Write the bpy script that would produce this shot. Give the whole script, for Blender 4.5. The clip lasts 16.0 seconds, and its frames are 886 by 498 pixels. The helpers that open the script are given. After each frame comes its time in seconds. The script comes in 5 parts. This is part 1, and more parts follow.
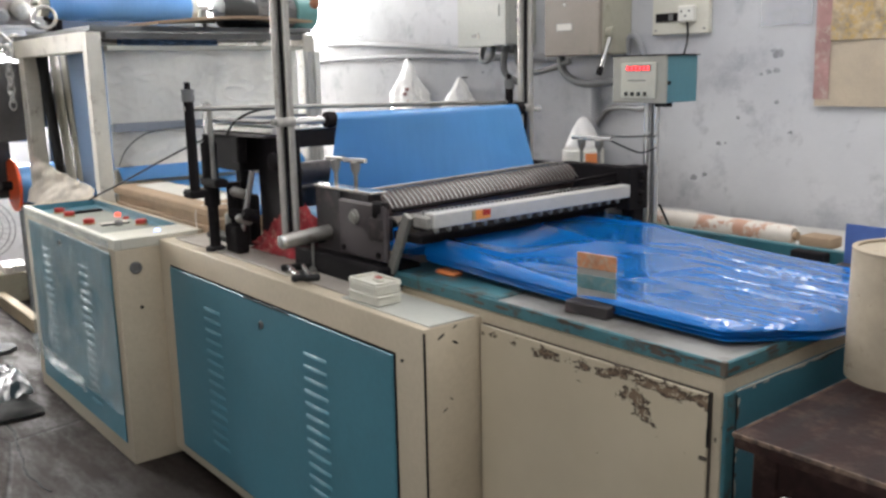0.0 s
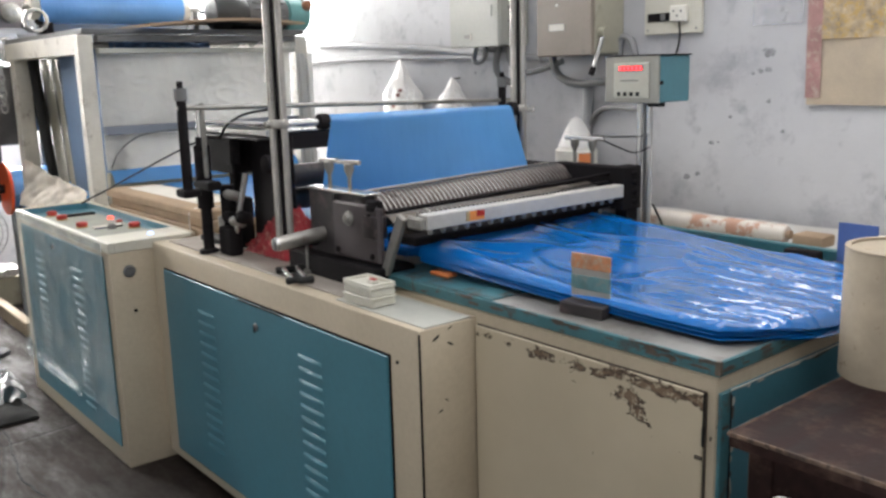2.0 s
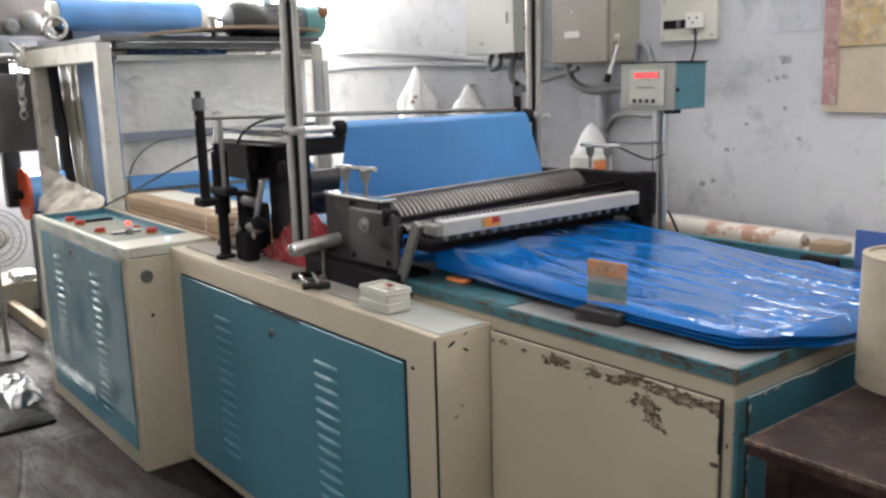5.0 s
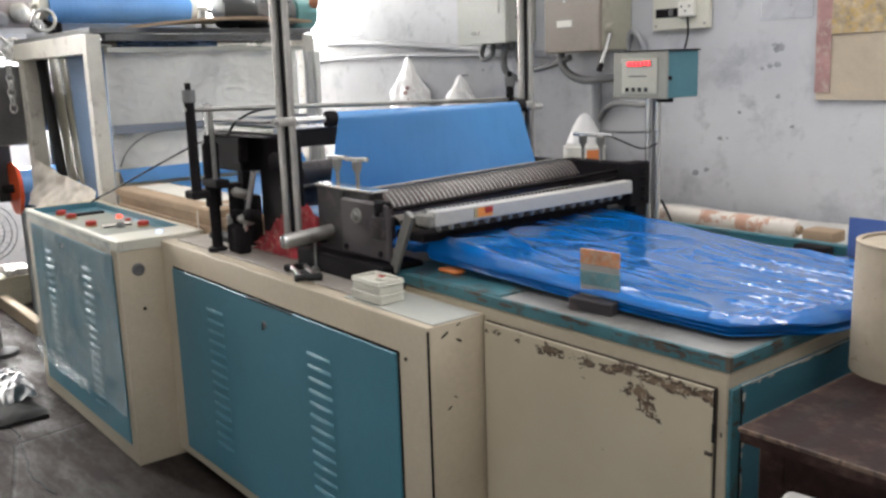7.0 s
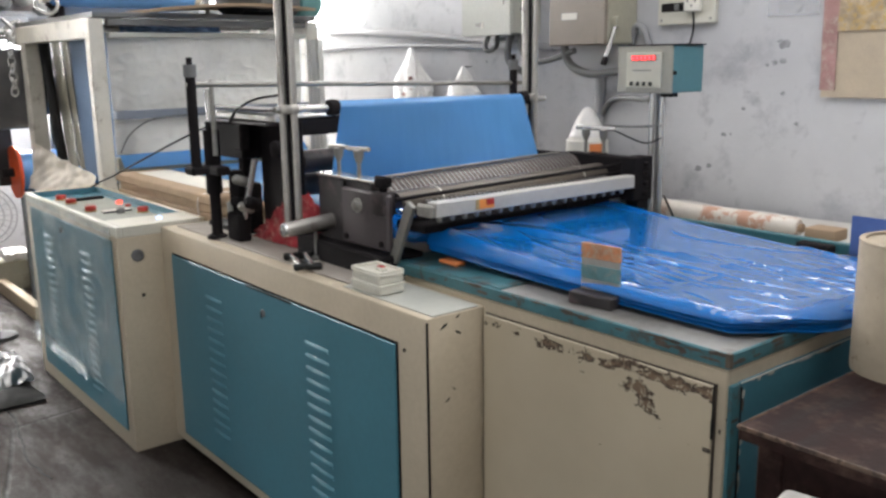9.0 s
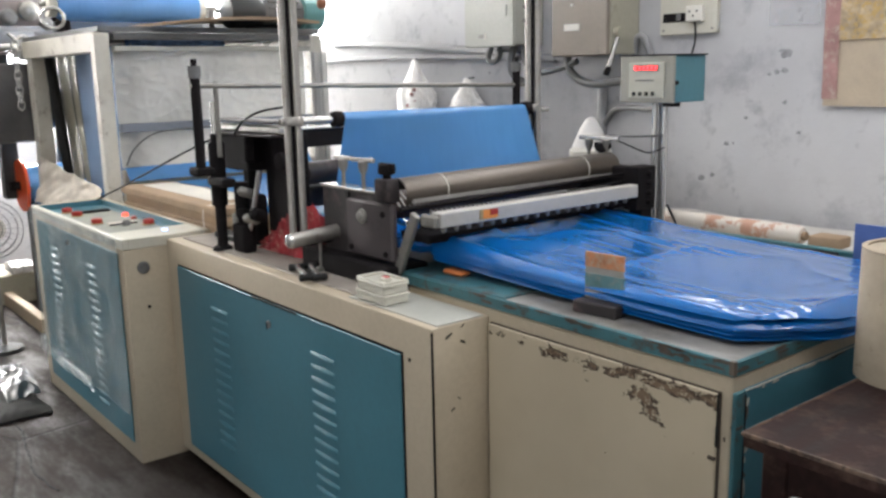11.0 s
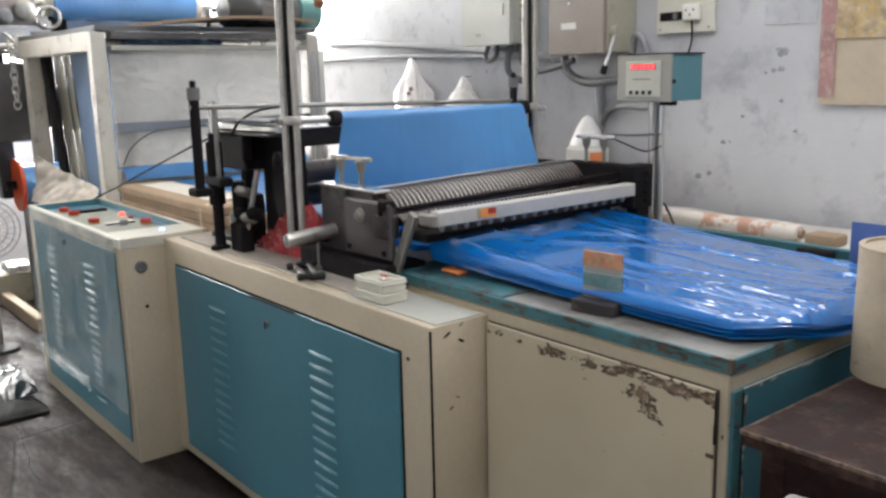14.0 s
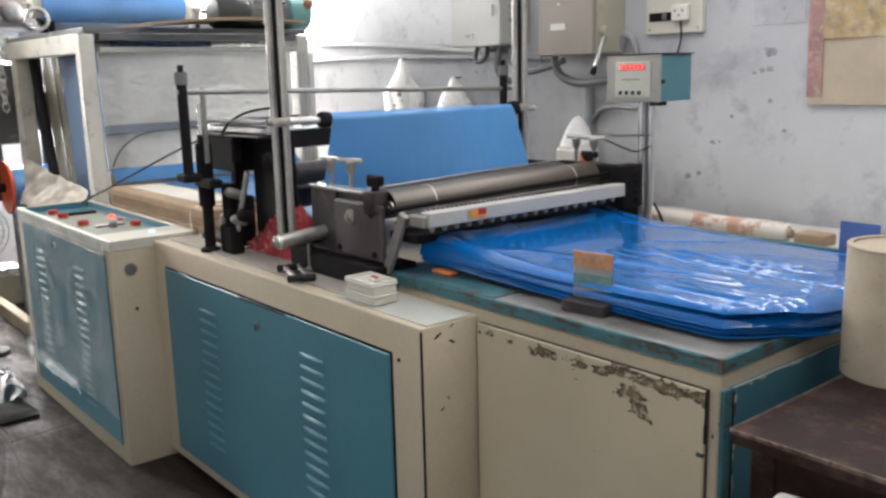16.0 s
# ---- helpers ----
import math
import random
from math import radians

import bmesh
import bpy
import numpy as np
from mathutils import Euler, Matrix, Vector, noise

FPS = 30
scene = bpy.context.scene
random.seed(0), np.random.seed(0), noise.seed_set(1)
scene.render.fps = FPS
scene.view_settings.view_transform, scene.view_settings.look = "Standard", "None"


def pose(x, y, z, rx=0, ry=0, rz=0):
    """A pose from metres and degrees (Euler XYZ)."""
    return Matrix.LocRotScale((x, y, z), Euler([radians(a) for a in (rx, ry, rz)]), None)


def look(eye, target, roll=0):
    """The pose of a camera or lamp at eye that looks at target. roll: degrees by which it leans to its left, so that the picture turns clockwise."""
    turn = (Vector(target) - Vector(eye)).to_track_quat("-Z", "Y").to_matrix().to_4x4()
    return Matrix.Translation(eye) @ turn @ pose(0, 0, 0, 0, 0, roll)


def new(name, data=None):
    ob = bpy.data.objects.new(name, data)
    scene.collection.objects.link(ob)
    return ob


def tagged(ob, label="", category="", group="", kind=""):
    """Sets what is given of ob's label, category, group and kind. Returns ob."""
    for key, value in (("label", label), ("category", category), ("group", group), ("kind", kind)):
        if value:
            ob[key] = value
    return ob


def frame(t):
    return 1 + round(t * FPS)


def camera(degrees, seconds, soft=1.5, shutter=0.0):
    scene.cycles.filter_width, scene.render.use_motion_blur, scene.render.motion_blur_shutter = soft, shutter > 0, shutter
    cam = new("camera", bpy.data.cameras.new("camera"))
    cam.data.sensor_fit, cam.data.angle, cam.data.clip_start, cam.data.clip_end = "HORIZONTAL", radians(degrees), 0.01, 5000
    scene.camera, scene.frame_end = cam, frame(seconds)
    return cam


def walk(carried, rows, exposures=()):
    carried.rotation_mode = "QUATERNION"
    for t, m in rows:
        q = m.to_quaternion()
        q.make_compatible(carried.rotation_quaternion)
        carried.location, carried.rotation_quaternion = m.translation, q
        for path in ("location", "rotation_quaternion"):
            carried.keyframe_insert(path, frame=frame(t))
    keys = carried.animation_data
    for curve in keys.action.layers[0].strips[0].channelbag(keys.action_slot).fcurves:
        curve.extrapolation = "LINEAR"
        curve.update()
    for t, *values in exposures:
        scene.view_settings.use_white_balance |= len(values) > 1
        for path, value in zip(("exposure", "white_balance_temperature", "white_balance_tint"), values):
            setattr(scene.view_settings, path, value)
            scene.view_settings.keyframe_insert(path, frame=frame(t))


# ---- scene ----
# Plan: x runs along the machine in the direction of the film, y across it towards the wall, z up.
cam = camera(53.4, 16.0, soft=2.7)
ROWS = [
    (0.0, 0.9159, -1.4286, 1.5000, 51.114, -11.454, -1.205),
    (0.5, 0.9123, -1.4274, 1.5009, 51.160, -11.688, -1.189),
    (1.0, 0.9111, -1.4287, 1.4989, 50.841, -11.517, -1.119),
    (1.5, 0.9134, -1.4320, 1.5042, 50.835, -11.481, -1.547),
    (2.0, 0.9151, -1.4300, 1.5026, 50.695, -11.441, -1.533),
    (2.5, 0.9144, -1.4332, 1.5053, 51.295, -11.252, -1.876),
    (3.0, 0.9153, -1.4309, 1.5039, 51.587, -11.214, -1.677),
    (3.5, 0.9153, -1.4368, 1.5077, 51.528, -10.891, -1.313),
    (4.0, 0.9181, -1.4423, 1.5063, 51.543, -10.731, -1.336),
    (6.5, 0.9147, -1.4307, 1.5006, 51.620, -11.631, -1.862),
    (7.0, 0.9121, -1.4290, 1.4978, 51.225, -11.537, -1.864),
    (7.5, 0.9093, -1.4293, 1.4989, 50.982, -11.552, -1.820),
    (8.0, 0.9046, -1.4283, 1.5018, 51.034, -11.534, -1.795),
    (8.5, 0.9045, -1.4278, 1.4984, 51.045, -11.597, -1.422),
    (9.0, 0.9035, -1.4249, 1.4944, 51.222, -12.066, -0.829),
    (11.5, 0.9150, -1.4372, 1.4942, 51.525, -11.253, -1.247),
    (12.0, 0.9164, -1.4415, 1.4950, 51.425, -11.406, -0.951),
    (12.5, 0.9171, -1.4418, 1.4949, 51.233, -11.560, -0.872),
    (13.0, 0.9171, -1.4438, 1.4946, 51.324, -11.438, -1.015),
    (13.5, 0.9152, -1.4414, 1.4950, 51.301, -11.375, -1.263),
    (14.0, 0.9124, -1.4378, 1.4957, 51.262, -11.436, -1.276),
    (14.5, 0.9098, -1.4345, 1.4951, 51.055, -11.519, -1.383),
    (15.0, 0.9072, -1.4345, 1.4954, 50.992, -11.700, -1.326),
    (15.5, 0.9079, -1.4358, 1.4956, 50.921, -11.562, -1.148),
    (16.0, 0.9136, -1.4352, 1.4958, 50.692, -11.396, -1.432),
]
walk(cam, [(t, pose(x, y, z, 0, 0, yaw) @ pose(0, 0, 0, 90 + pitch) @ pose(0, 0, 0, 0, 0, roll)) for t, x, y, z, yaw, pitch, roll in ROWS],
     exposures=[(0.0, 0.0), (16.0, 0.0)])

WALL = 1.6          # the inner face of the wall behind the machine
END = -6.4          # the inner face of the far end wall
ROOF = 3.3

# ---- light ----
world = bpy.data.worlds.new("world")
scene.world = world
world.use_nodes = True
wn = world.node_tree.nodes
sky = wn.new("ShaderNodeTexSky")
sky.sky_type, sky.sun_disc = "NISHITA", False
sky.sun_elevation, sky.sun_rotation = radians(48), radians(200)
world.node_tree.links.new(sky.outputs[0], wn["Background"].inputs[0])
wn["Background"].inputs[1].default_value = 0.12


def window_light(name, at, target, w, h, watts, colour=(1.0, 0.98, 0.95)):
    lamp = bpy.data.lights.new(name, "AREA")
    lamp.shape, lamp.size, lamp.size_y, lamp.energy, lamp.color = "RECTANGLE", w, h, watts, colour
    ob = new(name, lamp)
    ob.matrix_world = look(at, target)
    return ob


window_light("daylight_end", (END - 0.12, 0.0, 2.0), (-2.6, 1.5, 1.5), 3.0, 1.9, 690)
window_light("daylight_back", (-4.5, WALL + 0.2, 2.3), (-4.5, 0, 2.1), 1.7, 1.1, 40)
# front, high and roof openings are unseen, added to light fronts, bags and tops
window_light("assumed_daylight_front", (0.6, -5.15, 1.7), (-1, 0, 1.2), 4.4, 2.4, 43)
window_light("assumed_daylight_high", (-0.2, WALL + 0.2, 2.75), (-0.2, 0, 2.2), 3.2, 0.6, 45)
window_light("assumed_daylight_roof", (0.2, -0.1, ROOF + 0.2), (0.2, -0.1, 0), 3.4, 1.9, 63)


# ---- materials ----
def nodes_of(name):
    m = bpy.data.materials.new(name)
    m.use_nodes = True
    t = m.node_tree
    return m, t, t.nodes["Principled BSDF"]


def noise_node(t, scale, detail=4.0, rough=0.55, stretch=None):
    co = t.nodes.new("ShaderNodeTexCoord")
    src = co.outputs["Object"]
    if stretch:
        mp = t.nodes.new("ShaderNodeMapping")
        mp.inputs["Scale"].default_value = stretch
        t.links.new(src, mp.inputs[0])
        src = mp.outputs[0]
    n = t.nodes.new("ShaderNodeTexNoise")
    n.inputs["Scale"].default_value, n.inputs["Detail"].default_value, n.inputs["Roughness"].default_value = scale, detail, rough
    t.links.new(src, n.inputs["Vector"])
    return n.outputs["Fac"]


def ramp(t, src, a, b, ca, cb):
    r = t.nodes.new("ShaderNodeValToRGB")
    r.color_ramp.elements[0].position, r.color_ramp.elements[1].position = a, b
    r.color_ramp.elements[0].color, r.color_ramp.elements[1].color = (*ca, 1), (*cb, 1)
    t.links.new(src, r.inputs[0])
    return r.outputs[0]


def mix(t, fac, a, b, mode="MIX"):
    n = t.nodes.new("ShaderNodeMix")
    n.data_type, n.blend_type = "RGBA", mode
    for value, socket in ((fac, n.inputs[0]), (a, n.inputs[6]), (b, n.inputs[7])):
        if isinstance(value, (int, float)):
            socket.default_value = value
        elif isinstance(value, tuple):
            socket.default_value = (*value, 1)
        else:
            t.links.new(value, socket)
    return n.outputs[2]


def maths(t, op, a, b=0.0, c=0.0):
    n = t.nodes.new("ShaderNodeMath")
    n.operation = op
    for value, socket in zip((a, b, c), n.inputs):
        if isinstance(value, (int, float)):
            socket.default_value = value
        else:
            t.links.new(value, socket)
    return n.outputs[0]


def bump(t, p, src, strength, distance):
    b = t.nodes.new("ShaderNodeBump")
    b.inputs["Strength"].default_value, b.inputs["Distance"].default_value = strength, distance
    t.links.new(src, b.inputs["Height"])
    t.links.new(b.outputs[0], p.inputs["Normal"])


def surface(name, colour, rough=0.5, metal=0.0, vary=0.15, scale=3.0, fine=60.0, relief=0.1, dirt=None, dirt_at=(0.58, 0.75), stretch=None, coat=0.0):
    """A painted, plastic or metal surface with broad and fine variation, and patches of dirt."""
    m, t, p = nodes_of(name)
    broad, grain = noise_node(t, scale, 5, 0.6, stretch), noise_node(t, fine, 3)
    dark = tuple(c * (1 - vary) for c in colour)
    light = tuple(min(1, c * (1 + vary)) for c in colour)
    col = ramp(t, broad, 0.3, 0.7, dark, light)
    col = mix(t, 0.05, col, ramp(t, grain, 0.35, 0.65, (0.25, 0.25, 0.25), (0.9, 0.9, 0.9)), "OVERLAY")
    if dirt:
        patch = noise_node(t, scale * 2.3, 6, 0.7)
        col = mix(t, ramp(t, patch, *dirt_at, (0, 0, 0), (0.85, 0.85, 0.85)), col, dirt)
    t.links.new(col, p.inputs["Base Color"])
    t.links.new(ramp(t, broad, 0.3, 0.7, (rough * 0.8,) * 3, (min(1, rough * 1.25),) * 3), p.inputs["Roughness"])
    p.inputs["Metallic"].default_value = metal
    p.inputs["Coat Weight"].default_value = coat
    if relief:
        bump(t, p, grain, relief, 0.004)
    return m


DUSTY_TOP = surface("dusty_top_paint", (0.30, 0.265, 0.23), 0.62, vary=0.2, scale=7, dirt=(0.16, 0.13, 0.11), dirt_at=(0.55, 0.8))
CREAM = surface("cream_paint", (0.485, 0.412, 0.305), 0.42, vary=0.08, dirt=(0.30, 0.24, 0.16), dirt_at=(0.62, 0.85), relief=0.05)
TEAL = surface("teal_paint", (0.058, 0.180, 0.232), 0.40, vary=0.10, dirt=(0.05, 0.14, 0.17), dirt_at=(0.6, 0.9), relief=0.05)
TEAL_DARK = surface("dark_teal_paint", (0.03, 0.13, 0.15), 0.45, vary=0.2, dirt=(0.05, 0.05, 0.045), dirt_at=(0.55, 0.8))
WORN_TEAL = surface("worn_teal_paint", (0.048, 0.150, 0.175), 0.45, vary=0.28, scale=7, dirt=(0.070, 0.062, 0.052), dirt_at=(0.525, 0.60))
STEEL = surface("worn_steel_sheet", (0.42, 0.41, 0.39), 0.38, metal=0.55, vary=0.2, scale=5, dirt=(0.15, 0.13, 0.11), dirt_at=(0.55, 0.9), stretch=(1, 3, 1))
TABLESTEEL = surface("stained_table_steel", (0.27, 0.262, 0.245), 0.42, metal=0.35, vary=0.28, scale=4, dirt=(0.11, 0.095, 0.08), dirt_at=(0.48, 0.72), stretch=(1, 3, 1))
WORN_ROD = surface("worn_rod", (0.42, 0.40, 0.37), 0.34, metal=0.7, vary=0.25, scale=9, dirt=(0.16, 0.12, 0.09), dirt_at=(0.55, 0.8))
CHROME = surface("chromed_rod", (0.62, 0.61, 0.59), 0.24, metal=0.7, vary=0.08, relief=0.02)
DULL = surface("dull_cast_metal", (0.30, 0.29, 0.27), 0.5, metal=0.7, vary=0.25, scale=14, dirt=(0.10, 0.07, 0.05))
BLACK = surface("black_greasy_metal", (0.014, 0.012, 0.013), 0.78, metal=0.1, vary=0.4, scale=9, dirt=(0.034, 0.028, 0.026), dirt_at=(0.57, 0.8))
HEADGREY = surface("dark_grey_machine_paint", (0.036, 0.031, 0.032), 0.5, vary=0.25, scale=8, dirt=(0.13, 0.09, 0.09), dirt_at=(0.5, 0.75))
GEARCOVER = surface("purplish_gear_cover_paint", (0.066, 0.054, 0.057), 0.5, vary=0.22, scale=9, dirt=(0.03, 0.024, 0.024), dirt_at=(0.56, 0.78))
BAR = surface("brown_anodised_bar", (0.115, 0.096, 0.080), 0.38, metal=0.45, vary=0.18, scale=5, stretch=(1, 0.3, 1))
WHITEBAR = surface("white_enamel", (0.44, 0.425, 0.395), 0.35, vary=0.06, scale=6, dirt=(0.40, 0.37, 0.32), dirt_at=(0.6, 0.9))
WHITEPLASTIC = surface("white_plastic", (0.72, 0.70, 0.64), 0.4, vary=0.05)
IVORY = surface("ivory_plastic", (0.60, 0.58, 0.50), 0.42, vary=0.05, relief=0.02)
ORANGE = surface("orange_paint", (0.75, 0.24, 0.08), 0.5, vary=0.15)
ORANGERED = surface("orange_red_plastic", (0.85, 0.11, 0.03), 0.35, vary=0.1)
RED = surface("red_button", (0.42, 0.04, 0.03), 0.3, vary=0.1)
YELLOW = surface("yellow_ring", (0.40, 0.30, 0.15), 0.45)
RUBBER = surface("black_rubber", (0.02, 0.02, 0.02), 0.6, vary=0.2)
PIPEGREY = surface("grey_pvc_conduit", (0.29, 0.29, 0.30), 0.45, vary=0.12)
DARKPIPE = surface("dark_flexible_conduit", (0.14, 0.14, 0.14), 0.55, vary=0.2)
GREYBOX = surface("grey_enamelled_box", (0.42, 0.42, 0.38), 0.4, vary=0.06, dirt=(0.22, 0.2, 0.17), dirt_at=(0.66, 0.85))
BROWNBOX = surface("brown_enamelled_box", (0.215, 0.18, 0.15), 0.42, vary=0.1, dirt=(0.12, 0.1, 0.08))
OLIVE = surface("pale_olive_side", (0.40, 0.38, 0.30), 0.45, vary=0.1, dirt=(0.2, 0.17, 0.12))
DISPTEAL = surface("display_case_teal", (0.075, 0.215, 0.265), 0.40, vary=0.10)
FACE = surface("display_face_grey", (0.29, 0.28, 0.24), 0.45, vary=0.06)
FACE2 = surface("pale_counter_panel", (0.44, 0.43, 0.36), 0.45, vary=0.06)
MOTORGREEN = surface("motor_green", (0.13, 0.31, 0.30), 0.42, vary=0.12)
TOWER = surface("tower_frame_paint", (0.62, 0.59, 0.52), 0.45, vary=0.12, dirt=(0.2, 0.15, 0.11), dirt_at=(0.56, 0.72), scale=5)
CARD = surface("cardboard", (0.36, 0.26, 0.175), 0.8, vary=0.18, scale=6)
PAPER = surface("paper", (0.66, 0.63, 0.57), 0.75, vary=0.08, scale=8)
TAN = surface("tan_sacking", (0.44, 0.365, 0.275), 0.8, vary=0.12, scale=9, fine=200, relief=0.3)
MAROON = surface("maroon_border", (0.34, 0.19, 0.18), 0.85, vary=0.3, scale=14, fine=200, dirt=(0.46, 0.38, 0.31), dirt_at=(0.50, 0.66))
PRINT = surface("faded_print", (0.42, 0.33, 0.22), 0.8, vary=0.5, scale=22, dirt=(0.45, 0.30, 0.10), dirt_at=(0.48, 0.6))
PANELGREY = surface("legend_plate", (0.30, 0.31, 0.27), 0.5, vary=0.25, scale=10)
GATHERED = surface("gathered_blue_film", (0.05, 0.09, 0.17), 0.2, vary=0.5, scale=20)
PIN = surface("bright_pin_steel", (0.28, 0.272, 0.26), 0.40, metal=0.8, vary=0.1)
WORN_ORANGE = surface("worn_orange_paint", (0.50, 0.21, 0.10), 0.6, vary=0.3, scale=30, dirt=(0.45, 0.38, 0.28), dirt_at=(0.48, 0.62))
# a teal reflection on the steel stop plate, put into a colour
REFLECTION_TEAL = surface("painted_teal_reflection", (0.10, 0.22, 0.24), 0.55, vary=0.3, scale=25, dirt=(0.30, 0.29, 0.25), dirt_at=(0.50, 0.70))
SACKCLOTH = surface("pale_sackcloth", (0.72, 0.66, 0.58), 0.9, vary=0.18, scale=9, fine=120, relief=0.3)
CLOTH = surface("pale_cloth", (0.64, 0.57, 0.49), 0.9, vary=0.15, scale=6, fine=180, relief=0.3)
REDCLOTH = surface("red_cloth", (0.30, 0.030, 0.038), 0.85, vary=0.5, scale=16, dirt=(0.50, 0.25, 0.20), dirt_at=(0.51, 0.68))
FUNNEL = surface("white_plastic_bag", (0.72, 0.70, 0.68), 0.35, vary=0.06, scale=8, relief=0.0)
ROLLPRINT = surface("printed_wrapping", (0.66, 0.60, 0.53), 0.45, vary=0.08, scale=5, dirt=(0.46, 0.22, 0.13), dirt_at=(0.55, 0.60), stretch=(1, 1, 1))
FOIL = surface("crumpled_foil", (0.30, 0.30, 0.31), 0.3, metal=0.95, vary=0.1)
TUBE = surface("cream_paper_core", (0.35, 0.29, 0.215), 0.75, vary=0.12, scale=13, dirt=(0.13, 0.09, 0.06), dirt_at=(0.60, 0.70))
DARKWOOD = surface("dark_stained_wood", (0.022, 0.011, 0.010), 0.55, vary=0.5, scale=4, dirt=(0.10, 0.062, 0.046), dirt_at=(0.50, 0.72), stretch=(6, 1, 6), relief=0.2)
STOOLTOP = surface("pale_grey_plastic", (0.40, 0.38, 0.36), 0.5, vary=0.1)
DARKMACH = surface("dark_machine_iron", (0.035, 0.037, 0.04), 0.5, metal=0.3, vary=0.4, scale=6)
CEILING = surface("whitewashed_slab", (0.62, 0.61, 0.58), 0.9, vary=0.08)
STICKER = surface("orange_sticker", (0.80, 0.27, 0.05), 0.5, vary=0.1)
COCOA = surface("dried_husk", (0.30, 0.12, 0.06), 0.8, vary=0.3, scale=20)
LEAF = surface("dry_mango_leaf", (0.12, 0.07, 0.04), 0.8, vary=0.3, scale=20)


def film_material(name, colour, rough, see, vary=0.12, coat=0.0, ripple=0.16):
    """Polythene film: glossy, with a share of light passing through."""
    m, t, p = nodes_of(name)
    broad, wave = noise_node(t, 2.5, 3), noise_node(t, 3.0, 4, 0.5, (0.7, 4.0, 1.0))
    col = ramp(t, broad, 0.3, 0.7, tuple(c * (1 - vary) for c in colour), tuple(c * (1 + vary) for c in colour))
    t.links.new(col, p.inputs["Base Color"])
    p.inputs["Roughness"].default_value = rough
    p.inputs["IOR"].default_value = 1.52
    p.inputs["Coat Weight"].default_value, p.inputs["Coat Roughness"].default_value = coat, 0.03
    p.inputs["Coat IOR"].default_value = 1.5
    bump(t, p, wave, ripple, 0.05)
    tr = t.nodes.new("ShaderNodeBsdfTranslucent")
    t.links.new(col, tr.inputs[0])
    mx = t.nodes.new("ShaderNodeMixShader")
    mx.inputs[0].default_value = see
    t.links.new(p.outputs[0], mx.inputs[1])
    t.links.new(tr.outputs[0], mx.inputs[2])
    t.links.new(mx.outputs[0], t.nodes["Material Output"].inputs[0])
    return m


BAGBLUE = film_material("blue_polythene_bag", (0.004, 0.145, 0.485), 0.17, 0.10, coat=1.0, ripple=0.025)
WEBBLUE = film_material("blue_film_web", (0.135, 0.38, 0.73), 0.18, 0.35, 0.10, ripple=0.09)
ROLLBLUE = film_material("blue_film_roll", (0.12, 0.31, 0.66), 0.25, 0.0)


def clear_film(name, tint, rough, see):
    m, t, p = nodes_of(name)
    wrinkle = noise_node(t, 7, 6, 0.65)
    p.inputs["Base Color"].default_value = (*tint, 1)
    p.inputs["Roughness"].default_value = rough
    bump(t, p, wrinkle, 0.5, 0.02)
    tp = t.nodes.new("ShaderNodeBsdfTransparent")
    mx = t.nodes.new("ShaderNodeMixShader")
    t.links.new(ramp(t, wrinkle, 0.35, 0.7, (see,) * 3, (see * 0.66,) * 3), mx.inputs[0])
    t.links.new(p.outputs[0], mx.inputs[1])
    t.links.new(tp.outputs[0], mx.inputs[2])
    t.links.new(mx.outputs[0], t.nodes["Material Output"].inputs[0])
    return m


MILKY = film_material("milky_plastic_sheet", (0.68, 0.675, 0.655), 0.22, 0.42, 0.12)
COVER = clear_film("clear_plastic_cover", (0.52, 0.60, 0.62), 0.05, 0.95)
POCKET = clear_film("clear_pocket", (0.66, 0.66, 0.69), 0.12, 0.84)


def lifted_film():
    """One layer of blue polythene: partly see-through, partly scattering."""
    m, t, p = nodes_of("blue_single_film")
    p.inputs["Base Color"].default_value = (0.28, 0.54, 0.84, 1)
    p.inputs["Roughness"].default_value = 0.12
    bump(t, p, noise_node(t, 5, 4), 0.10, 0.03)
    tr, tp = t.nodes.new("ShaderNodeBsdfTranslucent"), t.nodes.new("ShaderNodeBsdfTransparent")
    tr.inputs[0].default_value, tp.inputs[0].default_value = (0.40, 0.66, 0.95, 1), (0.66, 0.85, 1.0, 1)
    for a, b, share in ((p, tr, 0.6), (None, tp, 0.48)):
        mx = t.nodes.new("ShaderNodeMixShader")
        mx.inputs[0].default_value = share
        t.links.new((a or last).outputs[0], mx.inputs[1])
        t.links.new(b.outputs[0], mx.inputs[2])
        last = mx
    t.links.new(last.outputs[0], t.nodes["Material Output"].inputs[0])
    return m


FLAPBLUE = lifted_film()


def glow(name, colour, strength):
    m, t, p = nodes_of(name)
    p.inputs["Base Color"].default_value = (*colour, 1)
    p.inputs["Emission Color"].default_value = (*colour, 1)
    p.inputs["Emission Strength"].default_value = strength
    return m


BRIGHT = glow("bright_daylight", (0.95, 0.98, 1.0), 2.5)
LED = glow("red_led", (1.0, 0.04, 0.05), 5.0)
LEDWINDOW = surface("red_display_window", (0.32, 0.10, 0.09), 0.2, vary=0.05)
LAMP_RED = glow("red_pilot_lamp", (1.0, 0.10, 0.06), 2.0)
LAMP_BLUE = glow("blue_pilot_lamp", (0.30, 0.45, 1.0), 3.0)


